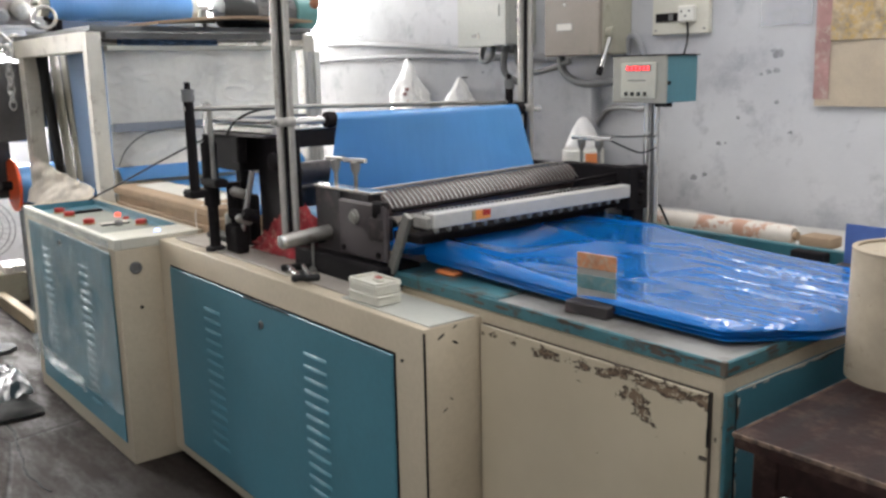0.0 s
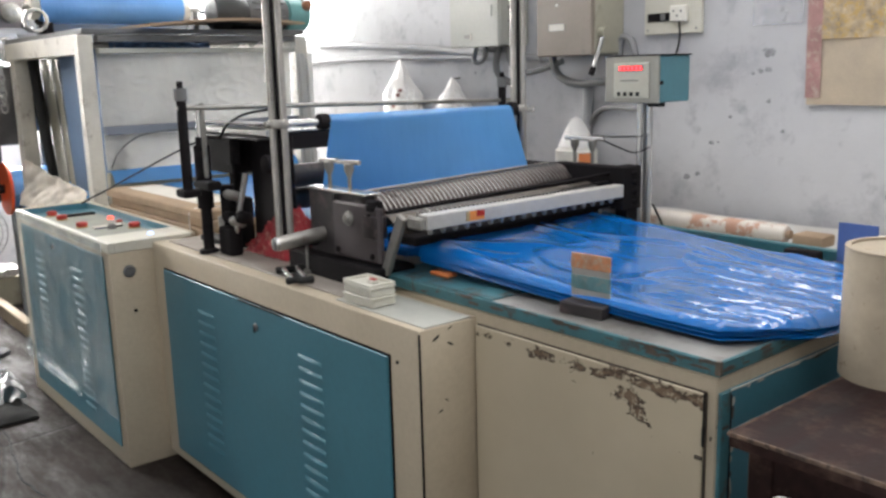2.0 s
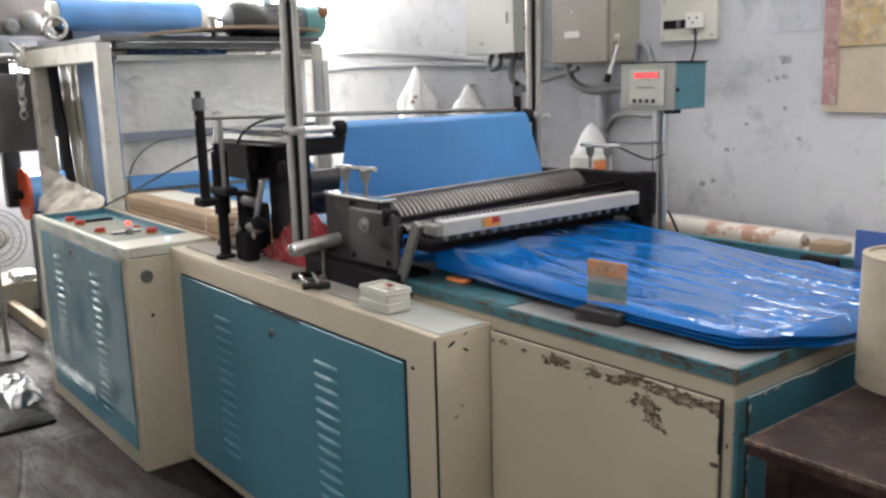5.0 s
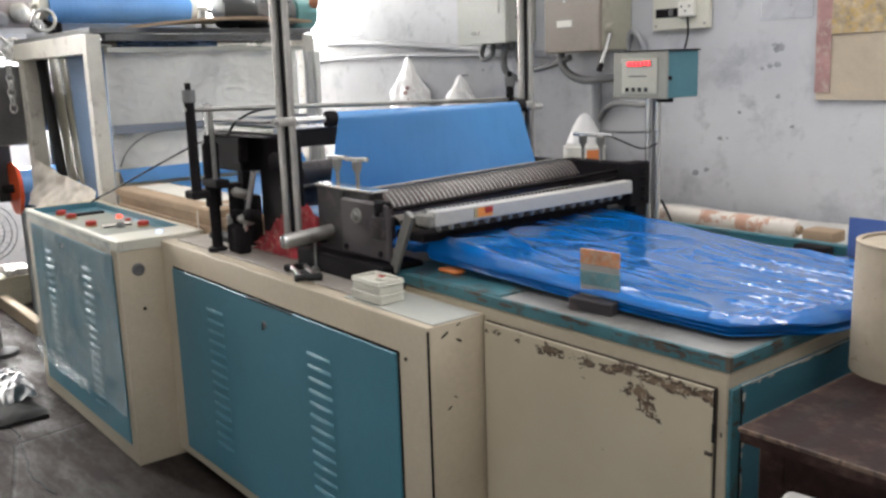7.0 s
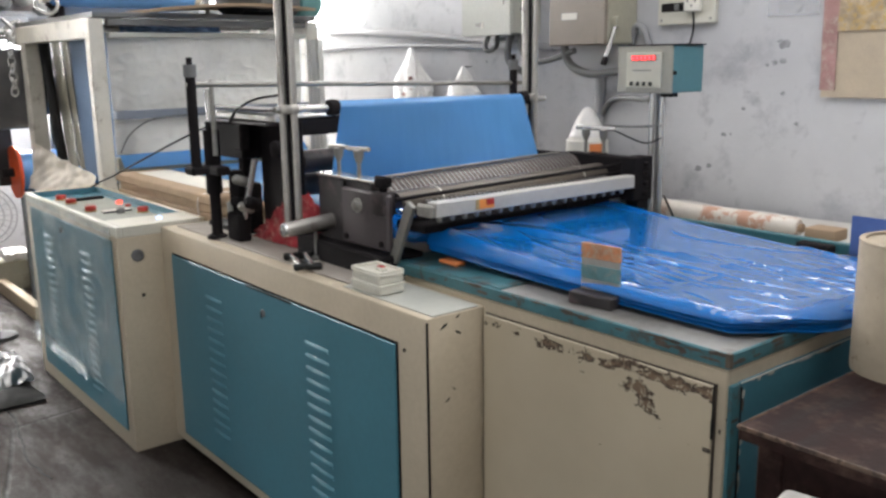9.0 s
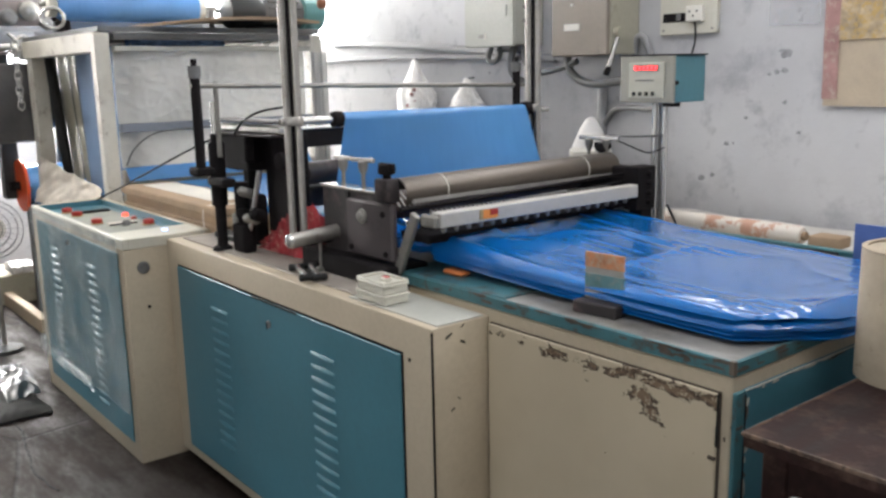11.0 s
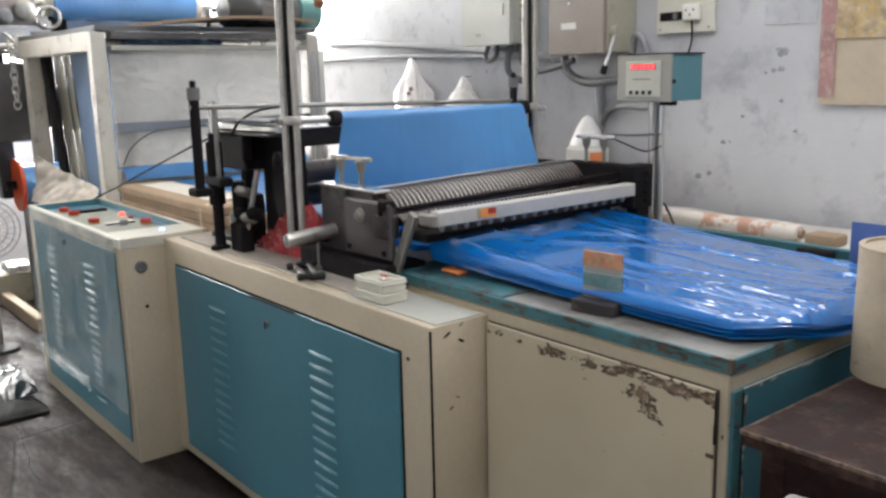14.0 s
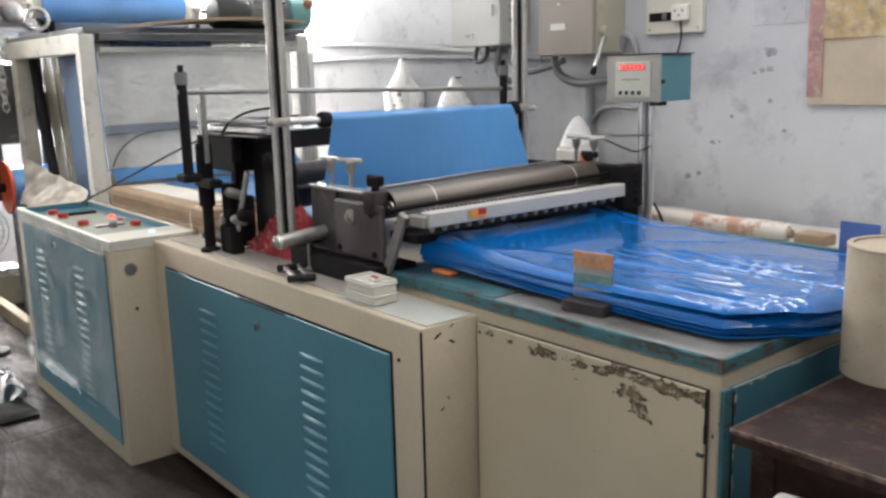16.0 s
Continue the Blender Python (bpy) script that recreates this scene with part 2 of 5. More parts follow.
def wall_material():
    m, t, p = nodes_of("stained_limewash")
    broad, mid, fine = noise_node(t, 0.9, 6, 0.65), noise_node(t, 4.5, 7, 0.7), noise_node(t, 45, 4)
    col = ramp(t, broad, 0.3, 0.7, (0.42, 0.42, 0.438), (0.575, 0.575, 0.585))
    col = mix(t, ramp(t, mid, 0.53, 0.68, (0, 0, 0), (0.8, 0.8, 0.8)), col, (0.36, 0.36, 0.382))
    col = mix(t, ramp(t, noise_node(t, 7.0, 5, 0.6), 0.60, 0.70, (0, 0, 0), (0.6, 0.6, 0.6)), col, (0.29, 0.29, 0.312))
    col = mix(t, ramp(t, noise_node(t, 13, 3, 0.5), 0.735, 0.76, (0, 0, 0), (0.9, 0.9, 0.9)), col, (0.10, 0.10, 0.115))
    t.links.new(col, p.inputs["Base Color"])
    p.inputs["Roughness"].default_value = 0.88
    bump(t, p, mix(t, 0.35, mid, fine), 0.35, 0.01)
    return m


def floor_material():
    m, t, p = nodes_of("oily_concrete_floor")
    broad, mid, fine = noise_node(t, 0.9, 6, 0.65), noise_node(t, 3.0, 8, 0.75, (0.8, 2.4, 1)), noise_node(t, 60, 4)
    col = ramp(t, broad, 0.32, 0.68, (0.010, 0.007, 0.006), (0.045, 0.034, 0.029))
    col = mix(t, ramp(t, mid, 0.47, 0.56, (0, 0, 0), (0.8, 0.8, 0.8)), col, (0.020, 0.014, 0.012))
    col = mix(t, ramp(t, noise_node(t, 8, 5, 0.7), 0.58, 0.66, (0, 0, 0), (0.35, 0.35, 0.35)), col, (0.060, 0.047, 0.041))
    co = t.nodes.new("ShaderNodeTexCoord")
    bent = mix(t, 0.12, co.outputs["Object"], t.nodes.new("ShaderNodeTexNoise").outputs["Color"])
    vor = t.nodes.new("ShaderNodeTexVoronoi")
    vor.feature = "DISTANCE_TO_EDGE"
    vor.inputs["Scale"].default_value = 0.9
    t.links.new(bent, vor.inputs["Vector"])
    crack = ramp(t, vor.outputs["Distance"], 0.003, 0.009, (0, 0, 0), (1, 1, 1))
    col = mix(t, crack, (0.018, 0.015, 0.014), col)
    t.links.new(col, p.inputs["Base Color"])
    t.links.new(ramp(t, mid, 0.42, 0.58, (0.80,) * 3, (0.42,) * 3), p.inputs["Roughness"])
    bump(t, p, mix(t, crack, (0.0, 0.0, 0.0), mix(t, 0.3, mid, fine)), 0.35, 0.015)
    return m


def chipped_material():
    """Cream paint with rusty chips along the upper edge of the cover and one patch below it."""
    m, t, p = nodes_of("chipped_cream_paint")
    co = t.nodes.new("ShaderNodeTexCoord")
    sep = t.nodes.new("ShaderNodeSeparateXYZ")
    t.links.new(co.outputs["Object"], sep.inputs[0])
    x, z = sep.outputs[0], sep.outputs[2]
    broad = noise_node(t, 3, 5)
    chips = noise_node(t, 33, 6, 0.65, stretch=(0.6, 1, 1))
    col = ramp(t, broad, 0.3, 0.7, (0.465, 0.395, 0.285), (0.545, 0.47, 0.345))
    band = maths(t, "SUBTRACT", 1.0, maths(t, "MULTIPLY", maths(t, "ABSOLUTE", maths(t, "SUBTRACT", z, 0.847)), 40.0))
    band = maths(t, "MULTIPLY", maths(t, "MULTIPLY", band, 1.22), maths(t, "MULTIPLY_ADD", x, 1.0, 1.10))
    px = maths(t, "MULTIPLY", maths(t, "ADD", x, maths(t, "MULTIPLY_ADD", z, 0.55, -0.235)), 15.0)
    pz = maths(t, "MULTIPLY", maths(t, "SUBTRACT", z, 0.812), 12.0)
    patch = maths(t, "SUBTRACT", 1.0, maths(t, "ADD", maths(t, "MULTIPLY", px, px), maths(t, "MULTIPLY", pz, pz)))
    near = maths(t, "MAXIMUM", maths(t, "MAXIMUM", band, maths(t, "MULTIPLY", patch, 0.98)), 0.0)
    level = maths(t, "MULTIPLY_ADD", near, 0.31, chips)
    mask = ramp(t, level, 0.692, 0.705, (0, 0, 0), (1, 1, 1))
    mask = mix(t, ramp(t, noise_node(t, 75, 5, 0.7), 0.40, 0.47, (0, 0, 0), (1, 1, 1)), (0, 0, 0), mask)
    rust = ramp(t, level, 0.715, 0.84, (0.034, 0.021, 0.013), (0.185, 0.125, 0.08))
    t.links.new(mix(t, mask, col, rust), p.inputs["Base Color"])
    t.links.new(ramp(t, mask, 0.0, 1.0, (0.42,) * 3, (0.8,) * 3), p.inputs["Roughness"])
    inv = maths(t, "SUBTRACT", 1.0, mask)
    bump(t, p, inv, 0.4, 0.003)
    return m


PLASTER, FLOOR, CHIPPED = wall_material(), floor_material(), chipped_material()
for m, level in ((DARKWOOD, 0.12), (FLOOR, 0.22), (CARD, 0.2), (PLASTER, 0.2), (BLACK, 0.12), (RUBBER, 0.2), (HEADGREY, 0.3)):
    m.node_tree.nodes["Principled BSDF"].inputs["Specular IOR Level"].default_value = level


# ---- building helpers ----
def box(x0, x1, y0, y1, z0, z1, bevel=0.004, seg=1, bm=None):
    bm = bm or bmesh.new()
    vs = bmesh.ops.create_cube(bm, size=1.0, matrix=Matrix.Translation(((x0 + x1) / 2, (y0 + y1) / 2, (z0 + z1) / 2)) @ Matrix.Diagonal((abs(x1 - x0), abs(y1 - y0), abs(z1 - z0), 1)))["verts"]
    if bevel:
        es = {e for v in vs for e in v.link_edges}
        bmesh.ops.bevel(bm, geom=list(es), offset=bevel, segments=seg, affect="EDGES", profile=0.5)
    return bm


def rod(a, b, r, r2=None, n=20, bm=None, cap=True):
    bm = bm or bmesh.new()
    a, b = Vector(a), Vector(b)
    turn = (b - a).to_track_quat("Z", "Y").to_matrix().to_4x4()
    bmesh.ops.create_cone(bm, cap_ends=cap, segments=n, radius1=r, radius2=r if r2 is None else r2, depth=(b - a).length, matrix=Matrix.Translation((a + b) / 2) @ turn)
    return bm


def pipe(points, r, n=8, bm=None, smooth=3):
    """A tube through the points, rounded at the bends."""
    bm = bm or bmesh.new()
    ps = [Vector(p) for p in points]
    for _ in range(smooth):
        ps = [ps[0]] + [q for i in range(len(ps) - 1) for q in (ps[i] * 0.75 + ps[i + 1] * 0.25, ps[i] * 0.25 + ps[i + 1] * 0.75)] + [ps[-1]]
    rings, side = [], None
    for i, p in enumerate(ps):
        d = (ps[min(i + 1, len(ps) - 1)] - ps[max(i - 1, 0)]).normalized()
        if side is None:
            side = d.orthogonal().normalized()
        side = (side - d * side.dot(d)).normalized()
        up = d.cross(side)
        rings.append([bm.verts.new(p + r * (math.cos(2 * math.pi * k / n) * side + math.sin(2 * math.pi * k / n) * up)) for k in range(n)])
    for a, b in zip(rings, rings[1:]):
        for k in range(n):
            bm.faces.new((a[k], a[(k + 1) % n], b[(k + 1) % n], b[k]))
    bm.faces.new(rings[0][::-1])
    bm.faces.new(rings[-1])
    return bm


def sheet(f, nu, nv, thick=0.0015, bm=None):
    """A sheet with thickness: f(u, v) gives the place, u and v from 0 to 1."""
    bm = bm or bmesh.new()
    top = [[bm.verts.new(f(i / nu, j / nv)) for j in range(nv + 1)] for i in range(nu + 1)]
    for i in range(nu):
        for j in range(nv):
            bm.faces.new((top[i][j], top[i + 1][j], top[i + 1][j + 1], top[i][j + 1]))
    if thick:
        bm.normal_update()
        low = [[bm.verts.new(v.co - v.normal * thick) for v in row] for row in top]
        for i in range(nu):
            for j in range(nv):
                bm.faces.new((low[i][j], low[i][j + 1], low[i + 1][j + 1], low[i + 1][j]))
        rim = [(i, 0) for i in range(nu)] + [(nu, j) for j in range(nv)] + [(i, nv) for i in range(nu, 0, -1)] + [(0, j) for j in range(nv, 0, -1)]
        for (i, j), (k, l) in zip(rim, rim[1:] + rim[:1]):
            bm.faces.new((top[k][l], top[i][j], low[i][j], low[k][l]))
    return bm


def lathe(profile, n=28, bm=None, m=Matrix()):
    """A turned shape round z from (radius, height) pairs."""
    bm = bm or bmesh.new()
    rings = [[bm.verts.new(m @ Vector((r * math.cos(2 * math.pi * k / n), r * math.sin(2 * math.pi * k / n), z))) for k in range(n)] for r, z in profile]
    for a, b in zip(rings, rings[1:]):
        for k in range(n):
            bm.faces.new((a[k], a[(k + 1) % n], b[(k + 1) % n], b[k]))
    bm.faces.new(rings[0][::-1])
    bm.faces.new(rings[-1])
    return bm


def link(name, bm, material, soft=True):
    me = bpy.data.meshes.new(name)
    bmesh.ops.recalc_face_normals(bm, faces=bm.faces)
    bm.to_mesh(me)
    bm.free()
    me.materials.append(material)
    if soft:
        me.shade_smooth()
        me.set_sharp_from_angle(angle=radians(35))
    return new(name, me)


def thing(name, label, category, at=(0, 0, 0), group=""):
    """An Empty at the base of a thing; its parts are built in world places."""
    ob = new(name)
    ob.location = at
    ob.empty_display_size = 0.1
    return tagged(ob, label, category, group)


def part(name, bm, material, parent, label=""):
    ob = link(name, bm, material)
    under(ob, parent)
    if label:
        tagged(ob, label)
    return ob


def under(ob, parent):
    ob.parent = parent
    top = parent if parent.parent is None else parent.parent
    ob.matrix_parent_inverse = Matrix.Translation(-Vector(top.location)) if parent.parent is None else Matrix()


def single(name, bm, material, label, category, group=""):
    return tagged(link(name, bm, material), label, category, group)


def structure(name, bm, material, label):
    return tagged(link(name, bm, material), label, name.split("_")[0], kind="structure")


def shared(name, source, parent, m):
    """Another object on the same mesh, as a part of parent."""
    ob = new(name, source.data)
    under(ob, parent)
    ob.matrix_basis = m
    return ob


# ---- the room ----
structure("floor", box(END - 0.3, 4.2, -5.4, WALL + 0.3, -0.12, 0.0, 0), FLOOR, "oily dark concrete floor with cracks and stains")
structure("ground", box(-400, 400, -400, 400, -0.4, -0.13, 0), FLOOR, "bare ground round the workshop")


def wall_along_x(name, y0, y1, x0, x1, holes, label):
    """A wall with openings (x0, x1, z0, z1)."""
    bm = bmesh.new()
    xs = sorted(holes)
    at = x0
    for h0, h1, z0, z1 in xs:
        box(at, h0, y0, y1, 0, ROOF, 0, bm=bm)
        if z0 > 0:
            box(h0, h1, y0, y1, 0, z0, 0, bm=bm)
        box(h0, h1, y0, y1, z1, ROOF, 0, bm=bm)
        at = h1
    box(at, x1, y0, y1, 0, ROOF, 0, bm=bm)
    return structure(name, bm, PLASTER, label)


# the high opening here and the front wall's opening are added for light
wall_along_x("wall_back", WALL, WALL + 0.15, END - 0.15, 4.0, [(-5.4, -3.58, 1.72, 2.9), (-1.8, 1.4, 2.45, 3.05)], "stained grey-white limewashed wall behind the machine")
wall_along_x("wall_front", -5.2, -5.05, END - 0.15, 4.0, [(-1.6, 2.8, 0.4, 2.9)], "unseen limewashed wall with an opening added for light")
bm = bmesh.new()
for y0, y1, z0, z1 in ((-5.05, -1.6, 0, ROOF), (1.42, WALL, 0, ROOF), (-1.6, 1.42, 0, 1.05), (-1.6, 1.42, 2.95, ROOF)):
    box(END - 0.15, END, y0, y1, z0, z1, 0, bm=bm)
structure("wall_end", bm, PLASTER, "limewashed end wall with a bright window opening")
structure("wall_side", box(4.0, 4.15, -5.2, WALL + 0.15, 0, ROOF, 0), PLASTER, "plain limewashed wall")
# the gap in the ceiling is unseen, added to let light down
bm = bmesh.new()
for x0, x1, y0, y1 in ((END - 0.2, -2.6, -5.3, WALL + 0.2), (2.0, 4.2, -5.3, WALL + 0.2), (-2.6, 2.0, -5.3, -1.1), (-2.6, 2.0, 0.9, WALL + 0.2)):
    box(x0, x1, y0, y1, ROOF, ROOF + 0.15, 0, bm=bm)
structure("ceiling", bm, CEILING, "whitewashed concrete ceiling with an opening added for light")

for n, args in {"backdrop_end": (END - 1.2, END - 1.15, -4.0, 3.0, -0.12, 5.0), "backdrop_back": (-7.0, 4.0, WALL + 1.2, WALL + 1.25, -0.12, 5.0)}.items():
    structure(n, box(*args, 0), BRIGHT, "overbright daylight outside the window")

# a crack in the floor: a sunk dark joint with a ragged line
rnd = random.Random(4)
bends = [(-3.25, -0.645), (-3.10, -0.628), (-3.02, -0.640), (-2.85, -0.665), (-2.72, -0.682), (-2.60, -0.702), (-2.50, -0.694), (-2.33, -0.671)]
pts = []
for (xa, ya), (xb, yb) in zip(bends, bends[1:]):
    for i in range(5):
        pts.append((xa + (xb - xa) * i / 5 + rnd.uniform(-0.006, 0.006), ya + (yb - ya) * i / 5 + rnd.uniform(-0.006, 0.006), 0.0005))
structure("floor_crack", pipe(pts, 0.0045, 5, smooth=1), RUBBER, "dark crack in the concrete floor")

# ---- the bag-making machine ----
machine = thing("bag_making_machine", "cream and teal bag-making machine on the floor", "machine", (-1.8, 0.4, 0))

XL0, XL1, YL, ZL = -3.65, -2.378, -0.352, 0.902
XC, YC, ZC = -0.71, -0.182, 0.886
ZT = 0.938
TW = 0.93           # width of the delivery table

# console cabinet: a body with a sunk control panel on top
body = part("console_cabinet", box(XL0, XL1, YL, -0.002, 0.0, 0.862, 0.006, 2), CREAM, machine, "cream sheet-steel console cabinet")
# front rim is ivory: whitish cover and paler light put into its colour
for n, (a, b, c, d) in {"front_rim": (XL0, XL1, YL, YL + 0.022), "back_rim": (XL0, XL1, -0.020, -0.002), "side_rim": (XL0, XL0 + 0.022, YL + 0.022, -0.020)}.items():
    part(n, box(a, b, c, d, 0.862, ZL, 0.003), IVORY if n == "front_rim" else CREAM, body)
part("end_rim", box(XL1 - 0.19, XL1, YL + 0.022, -0.020, 0.862, ZL, 0.003), IVORY, body, "pale folded end plate")
part("control_panel", box(XL0 + 0.022, XL1 - 0.19, YL + 0.022, -0.020, 0.862, 0.873, 0.001), TEAL, body, "teal sunken control panel")
part("panel_lining", box(XL0 + 0.022, XL1 - 0.19, -0.0235, -0.0198, 0.873, ZL - 0.003, 0), TEAL, body, "teal inner side")
part("panel_lining", box(XL0 + 0.0218, XL0 + 0.0255, YL + 0.024, -0.024, 0.873, ZL - 0.003, 0), TEAL, body, "teal inner side")
part("label_plate", box(-3.46, -2.60, -0.300, -0.060, 0.873, 0.876, 0.001), PANELGREY, body, "grey-beige printed legend plate")
for x, y in ((-3.44, -0.245), (-3.29, -0.245), (-3.00, -0.247), (-2.82, -0.085)):
    part("push_button", lathe([(0.021, 0.880), (0.024, 0.886), (0.024, 0.896), (0.021, 0.900), (0.010, 0.902)], 16, m=Matrix.Translation((x, y, 0))), RED, body, "red mushroom push button")
    part("button_collar", lathe([(0.027, 0.875), (0.027, 0.880), (0.020, 0.8815)], 16, m=Matrix.Translation((x, y, 0))), YELLOW, body)
part("pilot_lamp", lathe([(0.014, 0.875), (0.014, 0.886), (0.008, 0.891)], 14, m=Matrix.Translation((-3.14, -0.075, 0))), LAMP_RED, body, "glowing red pilot lamp")
part("pilot_lamp", lathe([(0.014, 0.875), (0.014, 0.882), (0.010, 0.886)], 14, m=Matrix.Translation((-3.03, -0.075, 0))), RED, body, "red pilot lamp, unlit")
part("indicator_strip", box(-3.385, -3.345, -0.225, -0.075, 0.876, 0.886, 0.002), BLACK, body, "black indicator strip")
part("meter", box(-2.945, -2.905, -0.225, -0.105, 0.876, 0.884, 0.002), PAPER, body, "pale meter face")
part("meter_edge", box(-2.905, -2.897, -0.225, -0.105, 0.876, 0.882, 0.001), BLACK, body)
part("selector_knob", lathe([(0.018, 0.875), (0.017, 0.895), (0.010, 0.899)], 14, m=Matrix.Translation((-2.865, -0.165, 0))), DARKPIPE, body)
part("pilot_lamp", lathe([(0.011, ZL), (0.011, ZL + 0.005), (0.007, ZL + 0.007)], 12, m=Matrix.Translation((-2.47, -0.15, 0))), LAMP_BLUE, body, "blue pilot lamp")
lp = part("console_door", box(-3.56, -2.435, YL - 0.006, YL - 0.001, 0.075, 0.845, 0.002), TEAL, machine, "teal louvred console door")
part("clear_cover", sheet(lambda u, v: Vector((-3.62 + 1.215 * u, YL - 0.018 - 0.006 * noise.noise((u * 6, v * 5, 3)), 0.20 + 0.70 * v)), 30, 24, 0.001), COVER, machine, "wrinkled clear plastic cover over the door")
part("cover_hem", sheet(lambda u, v: Vector((-3.60 + 0.80 * u, YL - 0.026 - 0.020 * (1 - abs(noise.noise((u * 7 + v, v * 3, 5)))) ** 3 - 0.006 * noise.noise((u * 16, v * 6, 2)), 0.195 + 0.085 * v * (1 - 0.4 * u))), 70, 16, 0.001), COVER, machine, "crumpled hem of the clear plastic cover")
part("door_lock", rod((-3.06, YL - 0.014, 0.80), (-3.06, YL - 0.004, 0.80), 0.012), BLACK, lp)
part("socket", lathe([(0.024, 0), (0.024, 0.005), (0.016, 0.008), (0.014, 0.004)], 18, m=Matrix.Translation((XL1, -0.28, 0.787)) @ Euler((0, radians(90), 0)).to_matrix().to_4x4()), DARKPIPE, body, "round dark grey panel socket")
part("bolt", rod((XL1, -0.27, 0.63), (XL1 + 0.004, -0.27, 0.63), 0.007, n=8), BLACK, body)


def louvre(w, h, d):
    """A pressed louvre: a slanting hood, open below."""
    bm = bmesh.new()
    rows = [(0.0, 0.0), (0.35, 0.75), (0.7, 1.0), (1.0, 0.92)]
    cols = []
    for i in range(7):
        u = i / 6
        s = math.sin(math.pi * min(max(u, 0.04), 0.96)) ** 0.4
        cols.append([bm.verts.new(((u - 0.5) * w, -d * q * s, h * (0.5 - p))) for p, q in rows] + [bm.verts.new(((u - 0.5) * w, 0.001, h * (0.5 - 0.8)))])
    for a, b in zip(cols, cols[1:]):
        for k in range(4):
            bm.faces.new((a[k], a[k + 1], b[k + 1], b[k]))
    return bm


first = part("louvre", louvre(0.130, 0.014, 0.0075), TEAL, lp)
first.matrix_basis = pose(-3.30, YL - 0.006, 0.74)
for cx in (-3.30, -2.765):
    for i in range(17):
        if (cx, i) != (-3.30, 0):
            shared("louvre", first, lp, pose(cx, YL - 0.006, 0.74 - 0.0365 * i))

# main cabinet
main = part("main_cabinet", box(XL1 - 0.002, XC, YC, 0.02, 0.03, ZC, 0.007, 2), CREAM, machine, "cream main cabinet with chipped edges")
part("cabinet_foot", box(XL1, XC - 0.03, YC + 0.05, 0.0, 0.0, 0.03, 0.002), BLACK, machine)
part("top_plate", box(XL1 + 0.05, XC - 0.36, YC + 0.045, 0.05, ZC, ZC + 0.006, 0.003), DUSTY_TOP, machine, "worn dusty grey top plate")
part("top_sheet", box(XC - 0.40, XC - 0.004, YC + 0.02, -0.012, ZC, ZC + 0.004, 0.001), GREYBOX, machine, "pale grey-green top sheet")
door = part("main_door", box(-2.272, -0.836, YC - 0.008, YC - 0.001, 0.075, 0.794, 0.003), TEAL, machine, "teal louvred main door")
part("door_gap", box(-2.278, -0.830, YC - 0.0015, YC + 0.001, 0.069, 0.800, 0), BLACK, machine)
part("door_lock", lathe([(0.013, 0.0), (0.013, 0.004), (0.009, 0.007)], 16, m=Matrix.Translation((-1.545, YC - 0.008, 0.722)) @ Euler((radians(90), 0, 0)).to_matrix().to_4x4()), DARKPIPE, door, "round key lock")
part("keyhole", box(-1.549, -1.541, YC - 0.0165, YC - 0.0145, 0.706, 0.728, 0), BLACK, door)
part("bent_edge", box(-1.66, -1.36, YC - 0.0105, YC - 0.0078, 0.7885, 0.7955, 0.001), RUBBER, door, "dark gap where the door top is bent")
for cx in (-1.915, -1.222):
    for i in range(14):
        shared("louvre", first, door, pose(cx, YC - 0.008, 0.690 - 0.0388 * i))
part("bolt", rod((-0.802, YC - 0.003, 0.786), (-0.802, YC, 0.786), 0.005, n=8), BLACK, main)
part("corner_wear", box(XC - 0.003, XC + 0.0015, YC - 0.0015, YC + 0.003, 0.05, ZC - 0.01, 0), BLACK, main, "dark worn corner edge")

for i, (y, z, r) in enumerate(((-0.13, 0.858, 0.012), (-0.085, 0.835, 0.010), (-0.12, 0.665, 0.008), (-0.10, 0.69, 0.006), (-0.085, 0.876, 0.007))):
    bm = bmesh.new()
    rim = [bm.verts.new((XC + 0.0008, y + r * math.cos(a * 0.7) * (1 + 0.7 * noise.noise((a, i, 0))), z + 0.5 * r * math.cos(a * 0.7) * (-1) ** i + 0.35 * r * math.sin(a * 0.7) * (1 + 0.9 * noise.noise((a, i, 5))))) for a in range(9)]
    bm.faces.new(rim)
    part("paint_chip", bm, RUBBER, main)

# rear body below the film
part("rear_body", box(XL0 + 0.02, -1.03, 0.002, TW + 0.02, 0.0, 0.872, 0.005), CREAM, machine)

# delivery table
part("table_frame", box(-1.05, -0.004, 0.004, TW - 0.004, 0.02, 0.904, 0.004), CREAM, machine, "cream table frame")
part("front_cover", box(-0.705, -0.03, -0.006, 0.001, 0.05, 0.868, 0.002), CHIPPED, machine, "cream cover with rusty chipped paint")
part("cover_gap", box(-0.70, -0.026, -0.0015, 0.002, 0.047, 0.8715, 0), surface("rusty_gap", (0.055, 0.042, 0.032), 0.8, vary=0.5, scale=30), machine)
part("latch", box(-0.046, -0.029, -0.010, -0.004, 0.728, 0.736, 0.001), surface("rusty_latch_steel", (0.06, 0.045, 0.033), 0.7, vary=0.4, scale=40), machine)
part("hinge", rod((-0.027, -0.009, 0.76), (-0.027, -0.009, 0.80), 0.003, n=8), RUBBER, machine)
part("end_cover", box(-0.003, 0.005, 0.034, TW - 0.05, 0.04, 0.876, 0.002), TEAL, machine, "teal end cover")
part("cover_edge", box(0.005, 0.0064, 0.034, TW - 0.05, 0.8735, 0.8762, 0), IVORY, machine, "top edge worn to pale primer")
